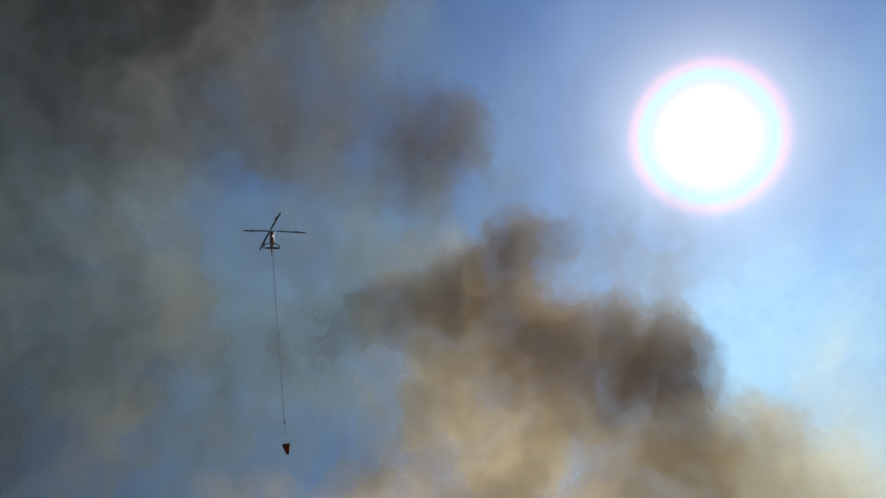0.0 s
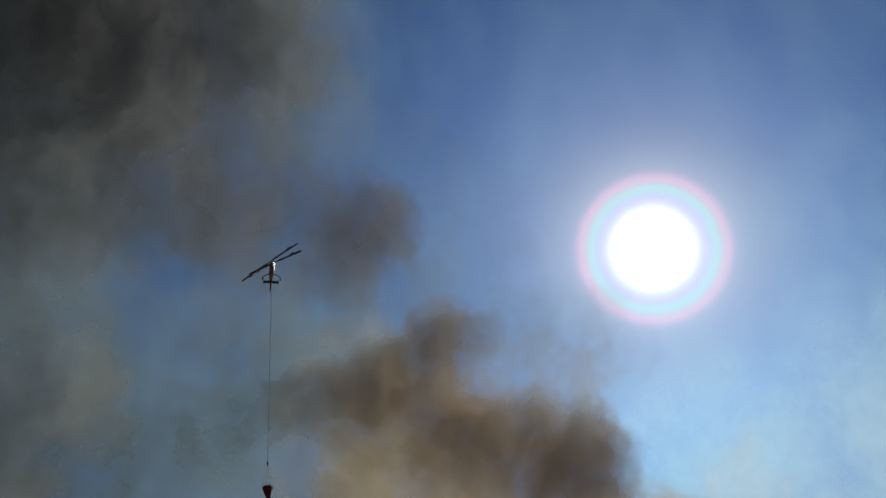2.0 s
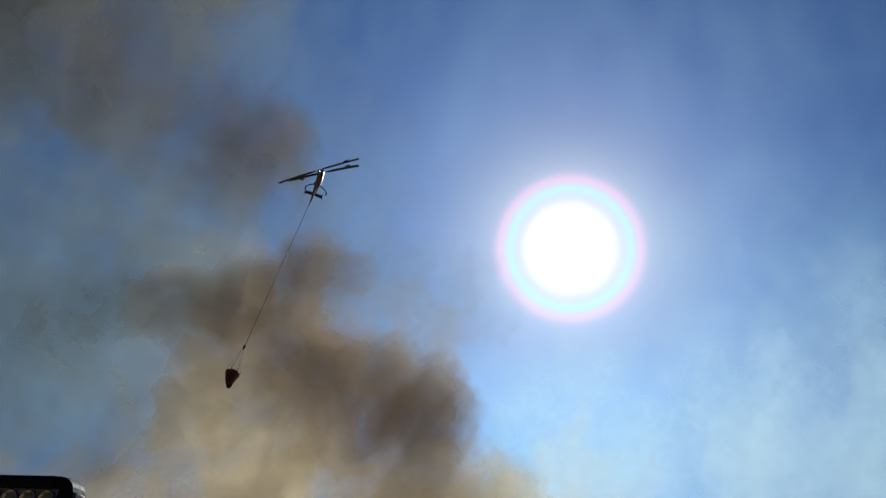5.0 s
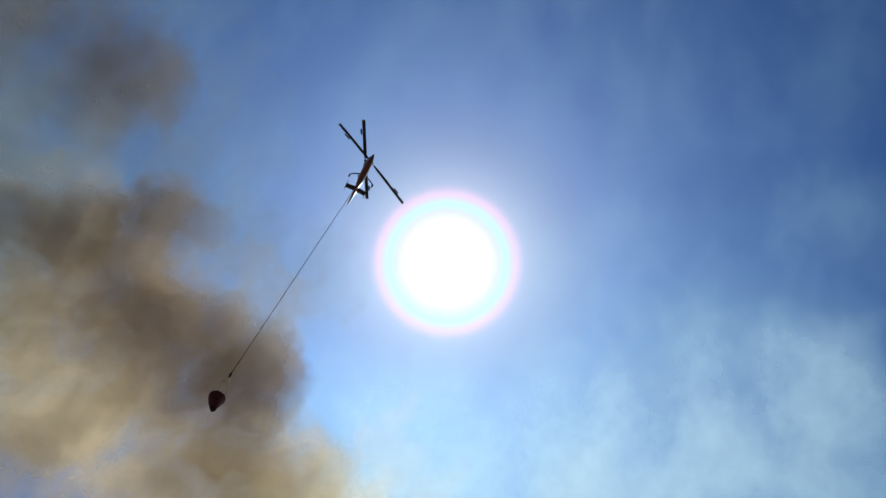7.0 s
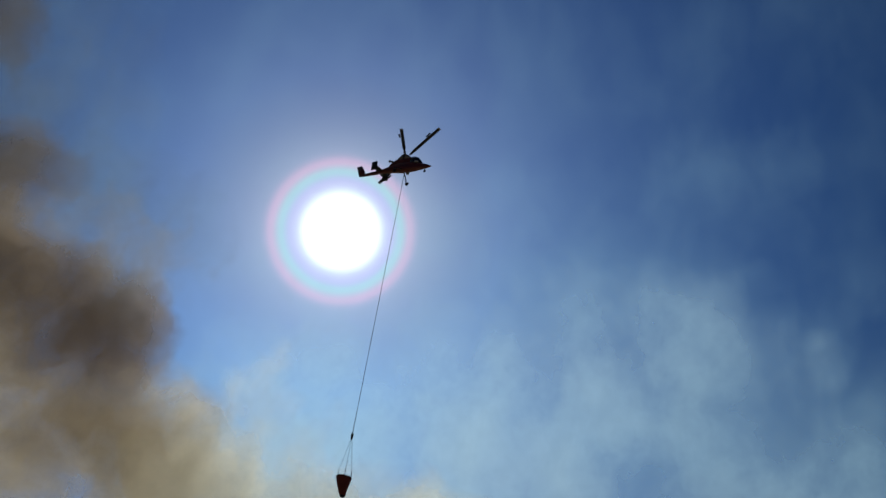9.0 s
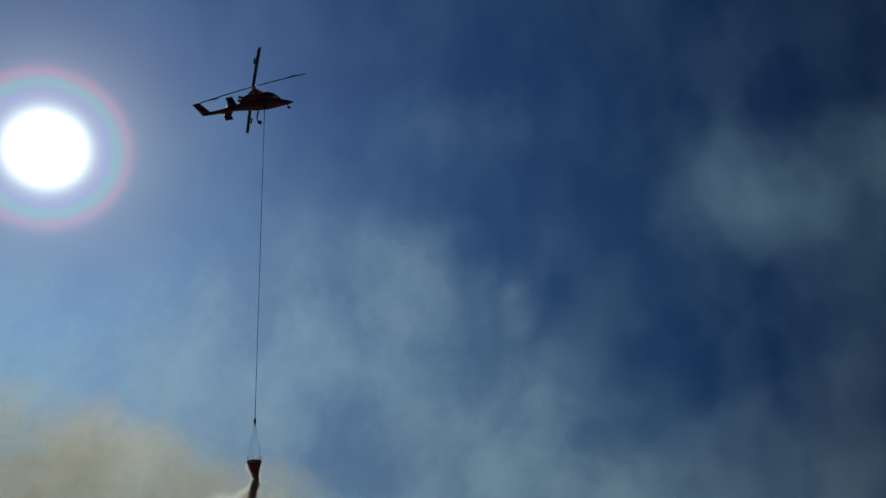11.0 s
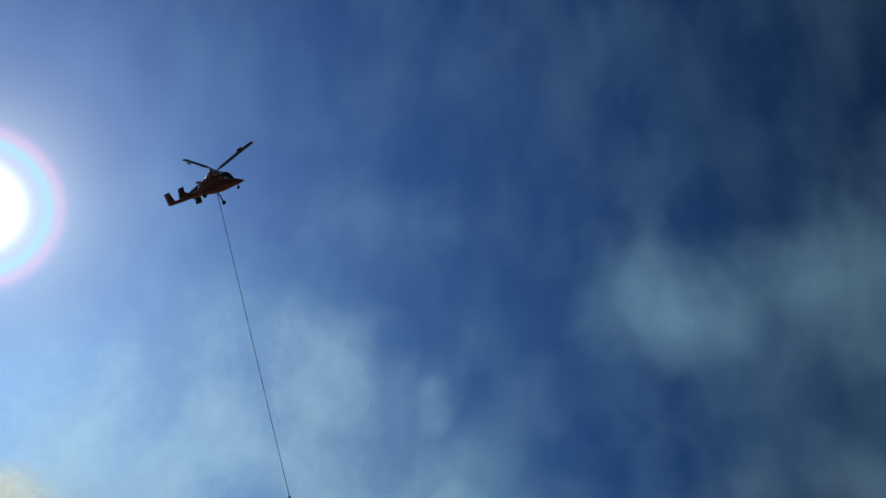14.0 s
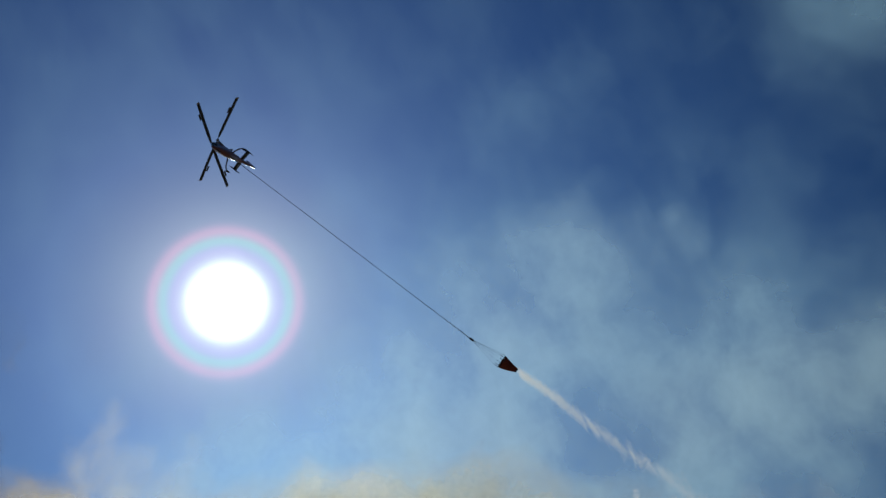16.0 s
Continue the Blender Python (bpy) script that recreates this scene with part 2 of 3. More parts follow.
GREY = [(-49.1, 21.8, 10.1, 12.5, 0.68), (-39.4, 14.6, 13.1, 9.5, 0.61), (-31.7, 23.8, 13.3, 10.0, 0.3), (-29.6, 15.4, 8.7, 8.4, 0.54), (-23.2, 24.8, 9.5, 6.3, 0.3),
        (-12.6, 28.4, 6.5, 7.7, 0.2), (-6.5, 21.6, 7.1, 4.6, 0.27), (-37.1, 36.2, 20.0, 7.1, 0.41), (-26.5, 14.0, 5.5, 6.5, 0.4), (-62, 30, 20, 30, 1.62), (-40, 46, 18, 10, 1.08), (-50, 6, 14, 9, 0.68)]
HAZE_SUNWARD = [(-28, 20, 9, 9, 0.4), (-38, 16, 8, 9, 0.35), (-3, 16, 7, 6, 0.4), (3, 13, 8, 5, 0.36), (9, 18, 9, 6, 0.28), (17.8, 27.2, 10.1, 5.3, 0.2), (8.9, 30.8, 8.9, 4.2, 0.16), (2.3, 17.9, 10.3, 5.9, 0.3),
                (18, 14, 9, 7, 0.3), (27.1, 21.6, 8.5, 6.6, 0.22), (-8.6, 27.0, 10.1, 5.3, 0.1), (12, 6.5, 10, 5, 1.8), (0, 10, 13, 7, 0.4), (11.3, 18.7, 9.7, 7.7, 0.2)]
HAZE_BEYOND = [(22.3, 20.7, 9.7, 8.5, 0.15), (32.6, 17.2, 10.6, 7.9, 0.3), (31.1, 34.5, 7.5, 3.5, 0.14), (28, 12, 14, 8, 0.35), (38, 12, 9, 6, 0.3), (40, 4, 18, 6, 0.45), (48, 16, 15, 11, 0.08), (33, 8, 9, 6, 0.22), (30, 5, 8, 5, 0.3),
               (51.8, 26.9, 4.5, 4.0, 0.26), (58.0, 27.4, 7.6, 3.6, 0.34), (48.9, 25.0, 2.9, 3.8, 0.22), (64.0, 24.5, 7.5, 5.2, 0.3), (66.9, 29.2, 6.8, 4.0, 0.16),
               (50.3, 30.9, 5.7, 4.3, 0.12), (62.5, 13.0, 9.9, 7.7, 0.14), (70, 20, 9, 9, 0.18), (52, 9, 10, 6, 0.22), (75, 27, 11, 11, 0.25)]
HAZE = HAZE_SUNWARD + HAZE_BEYOND
PALE_HAZE = [(26, 8, 14, 6, 0.26), (38, 7, 12, 5, 0.16), (8, 12, 11, 6, 0.35), (58, 9, 16, 7, 0.18)]
WISPS = [(8, 17, 11, 7, 0.5), (16, 14, 11, 8, 0.45), (20, 23, 10, 7, 0.22), (-5, 20, 5, 4, 0.35), (29, 18, 10, 9, 0.38), (36, 10, 9, 6, 0.35)]
LOW = [(21, 2, 9, 4, 0.8), (29, 1, 9, 3, 0.22), (9, 4, 10, 6, 1.0), (38, 1, 8, 2.5, 0.18)]
# grey, tan, cream and dark smoke; shaded cores and lit edges put into colour
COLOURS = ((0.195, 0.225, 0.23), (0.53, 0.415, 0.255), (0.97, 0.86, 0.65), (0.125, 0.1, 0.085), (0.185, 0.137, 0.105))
FIELDS = ((GREY, 0.45, 0.08), (TAN, 0.35, 0.2), (CREAM, 0.4, 0.2), (DARK_HIGH, 0.55, 0.2), (DARK_CORE, 0.5, 0.24))
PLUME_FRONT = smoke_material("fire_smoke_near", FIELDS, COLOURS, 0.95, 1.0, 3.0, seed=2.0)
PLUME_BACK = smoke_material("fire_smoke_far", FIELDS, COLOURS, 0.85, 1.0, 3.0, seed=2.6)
VEIL = smoke_material("thin_white_haze", ((HAZE, 0.38, 0.1), (PALE_HAZE, 0.4, 0.08), (WISPS, 0.25, 0.3)), ((0.5, 0.75, 0.82), (0.78, 0.8, 0.62), (0.7, 0.82, 0.82)), 0.72, 0.85, 3.2, base=0.16, seed=7.0, contrast=(0.14, 0.84), scale=0.18, detail=4.5, rough=0.5, curl=0.4)
DRIFT = smoke_material("low_drifting_smoke", ((LOW, 0.3, 0.15),), ((0.72, 0.72, 0.68),), 0.75, 0.8, 2.0, seed=4.0, scale=0.35, detail=5.0, rough=0.5)


# ---- mesh helpers ----
def mesh_object(name, bm, material, smooth=True):
    data = bpy.data.meshes.new(name)
    bm.normal_update()
    bm.to_mesh(data)
    bm.free()
    data.materials.append(material)
    for p in data.polygons:
        p.use_smooth = smooth
    return new(name, data)


def part(name, bm, material, parent, label="", smooth=True):
    ob = mesh_object(name, bm, material, smooth)
    ob.parent = parent
    return tagged(ob, label)


def loft(bm, rings, cap=True):
    """Joins rings of equal length with quads."""
    made = [[bm.verts.new(p) for p in r] for r in rings]
    k = len(made[0])
    for a, b in zip(made, made[1:]):
        for i in range(k):
            bm.faces.new((a[i], a[(i + 1) % k], b[(i + 1) % k], b[i]))
    if cap:
        bm.faces.new(list(reversed(made[0])))
        bm.faces.new(made[-1])
    return bm


def tube(points, radii, sides=8, bm=None):
    """A round bar through points."""
    bm = bm or bmesh.new()
    pts = [Vector(p) for p in points]
    if not isinstance(radii, (list, tuple)):
        radii = [radii] * len(pts)
    rings = []
    for i, p in enumerate(pts):
        d = (pts[min(i + 1, len(pts) - 1)] - pts[max(i - 1, 0)]).normalized()
        side = d.cross(Vector((0, 0, 1)) if abs(d.z) < 0.9 else Vector((1, 0, 0))).normalized()
        up = side.cross(d)
        rings.append([p + radii[i] * (math.cos(a) * side + math.sin(a) * up) for a in (2 * math.pi * k / sides for k in range(sides))])
    return loft(bm, rings)


def block(size, at=(0, 0, 0), bevel=0.01, bm=None, segments=2):
    """A box with rounded edges."""
    fresh = bmesh.new()
    bmesh.ops.create_cube(fresh, size=1.0)
    bmesh.ops.scale(fresh, vec=size, verts=fresh.verts)
    if bevel:
        bmesh.ops.bevel(fresh, geom=fresh.edges[:], offset=bevel, segments=segments, profile=0.6, affect="EDGES")
    bmesh.ops.translate(fresh, vec=at, verts=fresh.verts)
    if bm is None:
        return fresh
    data = bpy.data.meshes.new("tmp")
    fresh.to_mesh(data)
    fresh.free()
    bm.from_mesh(data)
    bpy.data.meshes.remove(data)
    return bm


def spun(profile, sides=24, axis="Z", bm=None):
    """A turned form from (radius, height) pairs."""
    bm = bm or bmesh.new()
    rings = []
    for r, h in profile:
        ring_points = []
        for k in range(sides):
            a = 2 * math.pi * k / sides
            x, y = r * math.cos(a), r * math.sin(a)
            ring_points.append({"Z": (x, y, h), "Y": (x, h, y), "X": (h, x, y)}[axis])
        rings.append(ring_points)
    return loft(bm, rings)


def plate(outline, thickness, axis="Y", bm=None):
    """A flat plate from an outline, with thickness across one axis."""
    bm = bm or bmesh.new()

    def at(a, b, c):
        return {"Y": (a, c, b), "Z": (a, b, c), "X": (c, a, b)}[axis]

    loft(bm, [[at(a, b, -thickness / 2) for a, b in outline], [at(a, b, thickness / 2) for a, b in outline]])
    bmesh.ops.recalc_face_normals(bm, faces=bm.faces)
    return bm


# ---- ground and hills ----
def ground():
    bm = bmesh.new()
    rings = [0.0, 4, 12, 40, 120, 400, 1200, 4600]
    centre = bm.verts.new((0, 0, 0))
    last = None
    for r in rings[1:]:
        row = [bm.verts.new((r * math.cos(a), r * math.sin(a), 0)) for a in (2 * math.pi * k / 72 for k in range(72))]
        for k in range(72):
            if last:
                bm.faces.new((last[k], row[k], row[(k + 1) % 72], last[(k + 1) % 72]))
            else:
                bm.faces.new((centre, row[k], row[(k + 1) % 72]))
        last = row
    return tagged(mesh_object("ground", bm, EARTH), "dry bare earth with sparse dead grass", "ground", kind="structure")


CREST = [(-50, 1.2), (-30, 1.8), (-10, 2.2), (5, 2.7), (15, 2.9), (21, 3.0), (22.8, 2.85), (24.6, 2.75), (26.0, 2.8), (26.5, 3.0), (27.3, 2.6),
         (30, 1.95), (32.7, 1.3), (36, 0.9), (45, 0.6), (60, 0.3)]


def crest(az):
    for (a, e), (b, g) in zip(CREST, CREST[1:]):
        if a <= az <= b:
            return e + (g - e) * (az - a) / (b - a)
    return 0.3


def hill_range():
    bm = bmesh.new()
    rows = []
    for i in range(441):
        az = -50 + 110 * i / 440
        e = crest(az) + 0.10 * noise.noise((az * 1.1, 0, 0)) + 0.05 * noise.noise((az * 4.3, 3, 0))
        top = 900 * math.tan(radians(max(0.1, e))) + 1.7
        line = []
        for j in range(9):
            k = j / 8
            d = 620 + 280 * k if j < 8 else 1050
            h = top * (k ** 0.8) if j < 8 else top * 0.4
            h += 5 * k * noise.noise((az * 0.6, k * 5, 9)) if 0 < j < 7 else 0
            p = aim(az, 0) * (d if j != 7 else 900)
            line.append(bm.verts.new((p.x, p.y, h if j < 7 else (top if j == 7 else h)) if j else (p.x, p.y, -1)))
        rows.append(line)
    for a, b in zip(rows, rows[1:]):
        for j in range(8):
            bm.faces.new((a[j], b[j], b[j + 1], a[j + 1]))
    return tagged(mesh_object("hill", bm, SCRUB), "dark scrub-covered ridge veiled by smoke", "hill", kind="structure")


def clump(bm, at, size, count, rnd):
    """A crown of many small leaf tufts."""
    for _ in range(count):
        d = Vector((rnd.gauss(0, 1), rnd.gauss(0, 1), rnd.gauss(0, 0.75)))
        d = d.normalized() * rnd.uniform(0.35, 1.0)
        c = Vector(at) + Vector((d.x * size, d.y * size, d.z * size * 0.75))
        n, s = Vector((rnd.gauss(0, 1), rnd.gauss(0, 1), rnd.gauss(0, 1))).normalized(), size * rnd.uniform(0.12, 0.25)
        u = n.orthogonal().normalized() * s
        v = n.cross(u)
        bm.faces.new([bm.verts.new(c + a * u + b * v) for a, b in ((-1, -0.4), (0.2, -1), (1, 0.3), (-0.3, 1))])


def hill_scrub():
    rnd = random.Random(5)
    bm = bmesh.new()
    spots = [(24.4, 6.0), (24.6, 7.5), (24.9, 5.0), (25.3, 3.0), (26.4, 3.6), (23.3, 4.0)]
    spots += [(rnd.uniform(18, 36), rnd.uniform(0.9, 2.4)) for _ in range(150)]
    for az, size in spots:
        e = crest(az) + 0.10 * noise.noise((az * 1.1, 0, 0)) + 0.05 * noise.noise((az * 4.3, 3, 0))
        p = aim(az, 0) * (900 if size > 2.9 else rnd.uniform(893, 900))
        z = 900 * math.tan(radians(max(0.1, e))) + 1.7
        clump(bm, (p.x, p.y, z + size * 0.35), size, int(30 + 14 * size), rnd)
    return tagged(mesh_object("ridge_scrub", bm, LEAF, False), "dark oaks and brush along the ridge crest", "shrubs", kind="stuff")


# ---- smoke sheets ----
def smoke_sheet(name, material, radius, az, el, label):
    """A billowing sheet of smoke far behind everything, bent round the valley."""
    bm = bmesh.new()
    layer = bm.loops.layers.uv.new("UVMap")
    step = 3
    cells = {}
    for a in range(az[0], az[1] + 1, step):
        for e in range(el[0], el[1] + 1, step):
            r = radius * (1 + 0.03 * noise.noise((a * 0.07, e * 0.07, radius)))
            cells[a, e] = bm.verts.new(aim(a, e) * r)
    spots = {v: k for k, v in cells.items()}
    for a in range(az[0], az[1] - step + 1, step):
        for e in range(el[0], el[1] - step + 1, step):
            f = bm.faces.new((cells[a, e], cells[a, e + step], cells[a + step, e + step], cells[a + step, e]))
            for l in f.loops:
                l[layer].uv = (spots[l.vert][0] / 100, spots[l.vert][1] / 100)
    return tagged(mesh_object(name, bm, material), label, "smoke", "fire smoke", "stuff")


# ---- helicopter with two intermeshing rotors ----
HUB, SPREAD, TILT, FORE, RADIUS = (-0.5, 3.15), 0.5, 12.5, -11.0, 7.35


def oval(x, zc, hw, hh, top=1.0, n=20):
    pts = []
    for k in range(n):
        a = 2 * math.pi * k / n
        c, s = math.cos(a), math.sin(a)
        y = hw * math.copysign(abs(c) ** 0.75, c)
        z = hh * math.copysign(abs(s) ** 0.75, s)
        pts.append((x, y * (1 - 0.35 * max(0, s) * top), zc + z))
    return pts


def rotor_blade():
    bm = bmesh.new()
    rings = []
    for k in range(13):
        r = 0.35 + (RADIUS - 0.35) * k / 12
        chord = 0.12 if k == 0 else (0.18 if k == 1 else 0.24)
        droop = -0.18 * (k / 12) ** 2 + 0.2
        th = 0.05 if k else 0.06
        rings.append([(r, chord, droop), (r, chord * 0.4, droop + th), (r, -chord * 0.5, droop + th * 0.7), (r, -chord, droop),
                      (r, -chord * 0.5, droop - th * 0.5), (r, chord * 0.4, droop - th * 0.7)])
    loft(bm, rings)
    # servo flap on two short arms behind the blade
    block((0.95, 0.24, 0.04), (5.3, -0.4, 0.09), 0.01, bm)
    for x in (4.95, 5.65):
        block((0.06, 0.3, 0.03), (x, -0.25, 0.1), 0.008, bm)
    return bm


def build_helicopter():
    body = new("helicopter")
    tagged(body, "red twin intermeshing-rotor helicopter hauling a long line", "helicopter")
    sections = [(4.15, 0.86, 0.07, 0.07), (3.85, 0.88, 0.15, 0.17), (3.3, 0.92, 0.26, 0.34), (2.4, 0.98, 0.38, 0.52), (1.5, 1.04, 0.46, 0.74),
                (0.5, 1.08, 0.52, 0.9), (-0.8, 1.08, 0.52, 0.9), (-2.0, 1.02, 0.46, 0.72), (-2.8, 0.88, 0.36, 0.54), (-3.8, 0.72, 0.26, 0.38),
                (-5.3, 0.5, 0.2, 0.29), (-7.1, 0.3, 0.13, 0.22), (-7.8, 0.22, 0.06, 0.16)]
    part("fuselage", loft(bmesh.new(), [oval(*s) for s in sections]), RED, body)
    part("engine_cowling", loft(bmesh.new(), [oval(x, z, a, b) for x, z, a, b in
         ((0.95, 1.95, 0.26, 0.4), (0.6, 2.05, 0.4, 0.62), (-0.2, 2.1, 0.46, 0.68), (-1.3, 2.05, 0.46, 0.62), (-2.0, 1.85, 0.4, 0.5), (-2.5, 1.6, 0.32, 0.4), (-2.9, 1.35, 0.18, 0.22))]),
         RED, body, "dark red engine cowling")
    part("rotor_pylon", loft(bmesh.new(), [[(HUB[0] + dx * c, dy * s, z) for c, s in ((1, 0.6), (0.6, 1), (-0.6, 1), (-1, 0.6), (-1, -0.6), (-0.6, -1), (0.6, -1), (1, -0.6))]
         for z, dx, dy in ((2.3, 1.15, 0.44), (2.6, 0.95, 0.5), (2.85, 0.6, 0.54), (3.0, 0.35, 0.55))]), PALE, body, "pale fairing round the rotor masts")
    part("canopy", loft(bmesh.new(), [oval(x, z, a, b) for x, z, a, b in
         ((2.65, 1.36, 0.16, 0.1), (2.3, 1.62, 0.32, 0.36), (1.8, 1.92, 0.41, 0.56), (1.1, 2.1, 0.43, 0.62), (0.5, 2.1, 0.38, 0.58))]), GLASS_DARK, body, "tinted bubble canopy")
    part("tail_fin", plate([(-6.7, 0.35), (-7.85, 0.1), (-8.7, 1.8), (-7.85, 1.95)], 0.12), RED, body)
    for s in (1, -1):
        part("stabilizer", plate([(-3.7, s * 0.15), (-4.75, s * 0.15), (-4.85, s * 1.5), (-3.9, s * 1.5)], 0.09, "Z", None), CARBON, body).location = (0, 0, 0.72)
        ep = part("end_plate", plate([(-3.75, 0.1), (-4.75, 0.02), (-4.95, 1.4), (-4.05, 1.5)], 0.05), CARBON, body)
        ep.location = (0, s * 1.53, 0)
        leg = part("landing_leg", tube([(-0.5, s * 0.45, 0.55), (-0.65, s * 1.35, 0.2), (-0.7, s * 1.75, -0.15), (-0.62, s * 1.78, -0.55)], [0.1, 0.09, 0.085, 0.07]), CARBON, body)
        wheel = part("wheel", spun([(0.05, -0.1), (0.22, -0.1), (0.28, -0.05), (0.28, 0.05), (0.22, 0.1), (0.05, 0.1)], 18, "Y"), RUBBER, leg)
        wheel.location = (-0.45, s * 1.78, -0.6)
        part("axle", tube([(-0.62, s * 1.78, -0.5), (-0.45, s * 1.78, -0.6)], 0.05), STEEL, leg)
        part("mast", tube([(HUB[0], s * 0.25, 2.2), (HUB[0], s * 0.36, 2.6), (HUB[0] + 0.02, s * SPREAD, 3.05)], [0.26, 0.2, 0.12], 12), CARBON, body)
        part("exhaust", tube([(-2.3, s * 0.3, 2.0), (-2.9, s * 0.42, 2.05)], [0.14, 0.17], 10), STEEL, body)
        # the sun's glint in the side window is an opaque pale pane
        part("side_window_glint", plate([(1.5, 1.5), (2.2, 1.42), (2.1, 1.66), (1.55, 1.85)], 0.04), WIRE_GLINT, body, "side window pane coloured pale for the sun glint").location = (0, s * 0.47, 0)
    nose = part("nose_gear", tube([(3.2, 0, 0.75), (3.25, 0, 0.4), (3.3, 0, 0.2)], [0.07, 0.06, 0.05]), CARBON, body)
    nw = part("wheel", spun([(0.04, -0.07), (0.17, -0.07), (0.21, -0.03), (0.21, 0.03), (0.17, 0.07), (0.04, 0.07)], 16, "Y"), RUBBER, nose)
    nw.location = (3.3, 0, 0.12)
    part("cargo_hook", tube([(0, 0, 0.4), (0, 0, 0.15), (0.02, 0, 0.0)], [0.07, 0.09, 0.05]), STEEL, body)
    rotors = []
    for s in (1, -1):
        hub = part("rotor", spun([(0.05, -0.1), (0.13, -0.1), (0.16, 0.05), (0.2, 0.12), (0.2, 0.24), (0.08, 0.34)], 14), STEEL, body, "two-bladed rotor head")
        for k in (0, 180):
            b = part("blade", rotor_blade(), CARBON, hub, "dark blade with a servo flap")
            b.matrix_basis = pose(0, 0, 0, 0, 0, k)
            # pale cap added at the blade end, glint given as colour
            tip = part("blade_tip_glint", block((0.16, 0.44, 0.09), (RADIUS + 0.02, 0, 0.02), 0.025), WIRE_GLINT, hub, "blade tip cap coloured pale for its glint")
            tip.matrix_basis = pose(0, 0, 0, 0, 0, k)
        rotors.append((s, hub))
    return body, rotors


# ---- long line and water bucket ----
def build_long_line():
    bm = tube([(0, 0, -39.0 * k / 13) for k in range(14)], [0.05] + [0.036] * 12 + [0.05], 6)
    return tagged(mesh_object("long_line", bm, ROPE), "thin dark long line hanging from the cargo hook", "rope")


def build_bucket():
    base = tagged(new("water_bucket"), "dark red collapsible fabric firefighting water bucket", "bucket")
    part("swivel", spun([(0.03, 0.25), (0.1, 0.2), (0.14, 0.1), (0.14, -0.35), (0.09, -0.45), (0.03, -0.6)], 12), RUBBER, base, "black swivel and control head")
    bag = bmesh.new()
    n = 28
    rings = []
    for z, r, shift in ((-5.0, 0.85, 0), (-5.12, 0.84, 0), (-5.4, 0.78, 0.01), (-5.85, 0.66, 0.03), (-6.3, 0.53, 0.08), (-6.7, 0.42, 0.14), (-6.98, 0.34, 0.2), (-7.06, 0.2, 0.21)):
        rings.append([(shift + r * (1 + 0.035 * math.cos(8 * a)) * math.cos(a), r * (1 + 0.035 * math.cos(8 * a)) * math.sin(a), z) for a in (2 * math.pi * k / n for k in range(n))])
    inner = [[(x * 0.95, y * 0.95, z + 0.02) for x, y, z in r] for r in rings[:-1]]
    loft(bag, list(reversed(inner)) + rings)
    bmesh.ops.recalc_face_normals(bag, faces=bag.faces)
    bag_ob = part("bag", bag, FABRIC, base)
    part("rim", tube([(0.85 * math.cos(a), 0.85 * math.sin(a), -5.0) for a in (2 * math.pi * k / 24 for k in range(25))], 0.045, 6), RUBBER, bag_ob)
    for k in range(6):
        a = math.pi / 6 + 2 * math.pi * k / 6
        x, y = 0.85 * math.cos(a), 0.85 * math.sin(a)
        part("strap", tube([(x, y, -5.2), (x * 1.0, y * 1.0, -4.35)], 0.035, 6), RUBBER, base)
        part("suspension_cable", tube([(x, y, -4.4), (x * 0.1, y * 0.1, -0.5)], 0.012, 5), ROPE, base)
    part("dump_valve", spun([(0.1, -7.2), (0.27, -7.2), (0.31, -7.08), (0.27, -6.98)], 16), RUBBER, base).location = (0.2, 0, 0)
    return base


# ---- falling water ----
def droplet_mesh(name, count, spread, size, seed, loose=0.7):
    rnd = random.Random(seed)
    verts, faces = [], []
    for _ in range(count):
        c = Vector((max(-2, min(2, rnd.gauss(0, 1))) * spread[0], max(-2, min(2, rnd.gauss(0, 1))) * spread[1], max(-2, min(2, rnd.gauss(0, 1))) * spread[2]))
        if math.hypot(c.x, c.y) > 0.42:
            c *= 0.42 / math.hypot(c.x, c.y) * math.sqrt(rnd.random())
        q = SUN.to_track_quat('Z', 'Y').to_matrix() @ Euler((rnd.gauss(0, loose), rnd.gauss(0, loose), rnd.uniform(0, 6))).to_matrix()
        s = size * rnd.uniform(0.5, 1.3)
        i = len(verts)
        verts += [tuple(c + s * (q @ Vector(v))) for v in ((1.2, 0, 0), (-0.6, 1.0, 0.2), (-0.6, -1.0, 0.2))]
        faces += [(i, i + 1, i + 2)]
    data = bpy.data.meshes.new(name)
    data.from_pydata(verts, [], faces)
    data.materials.append(SPRAY)
    return data


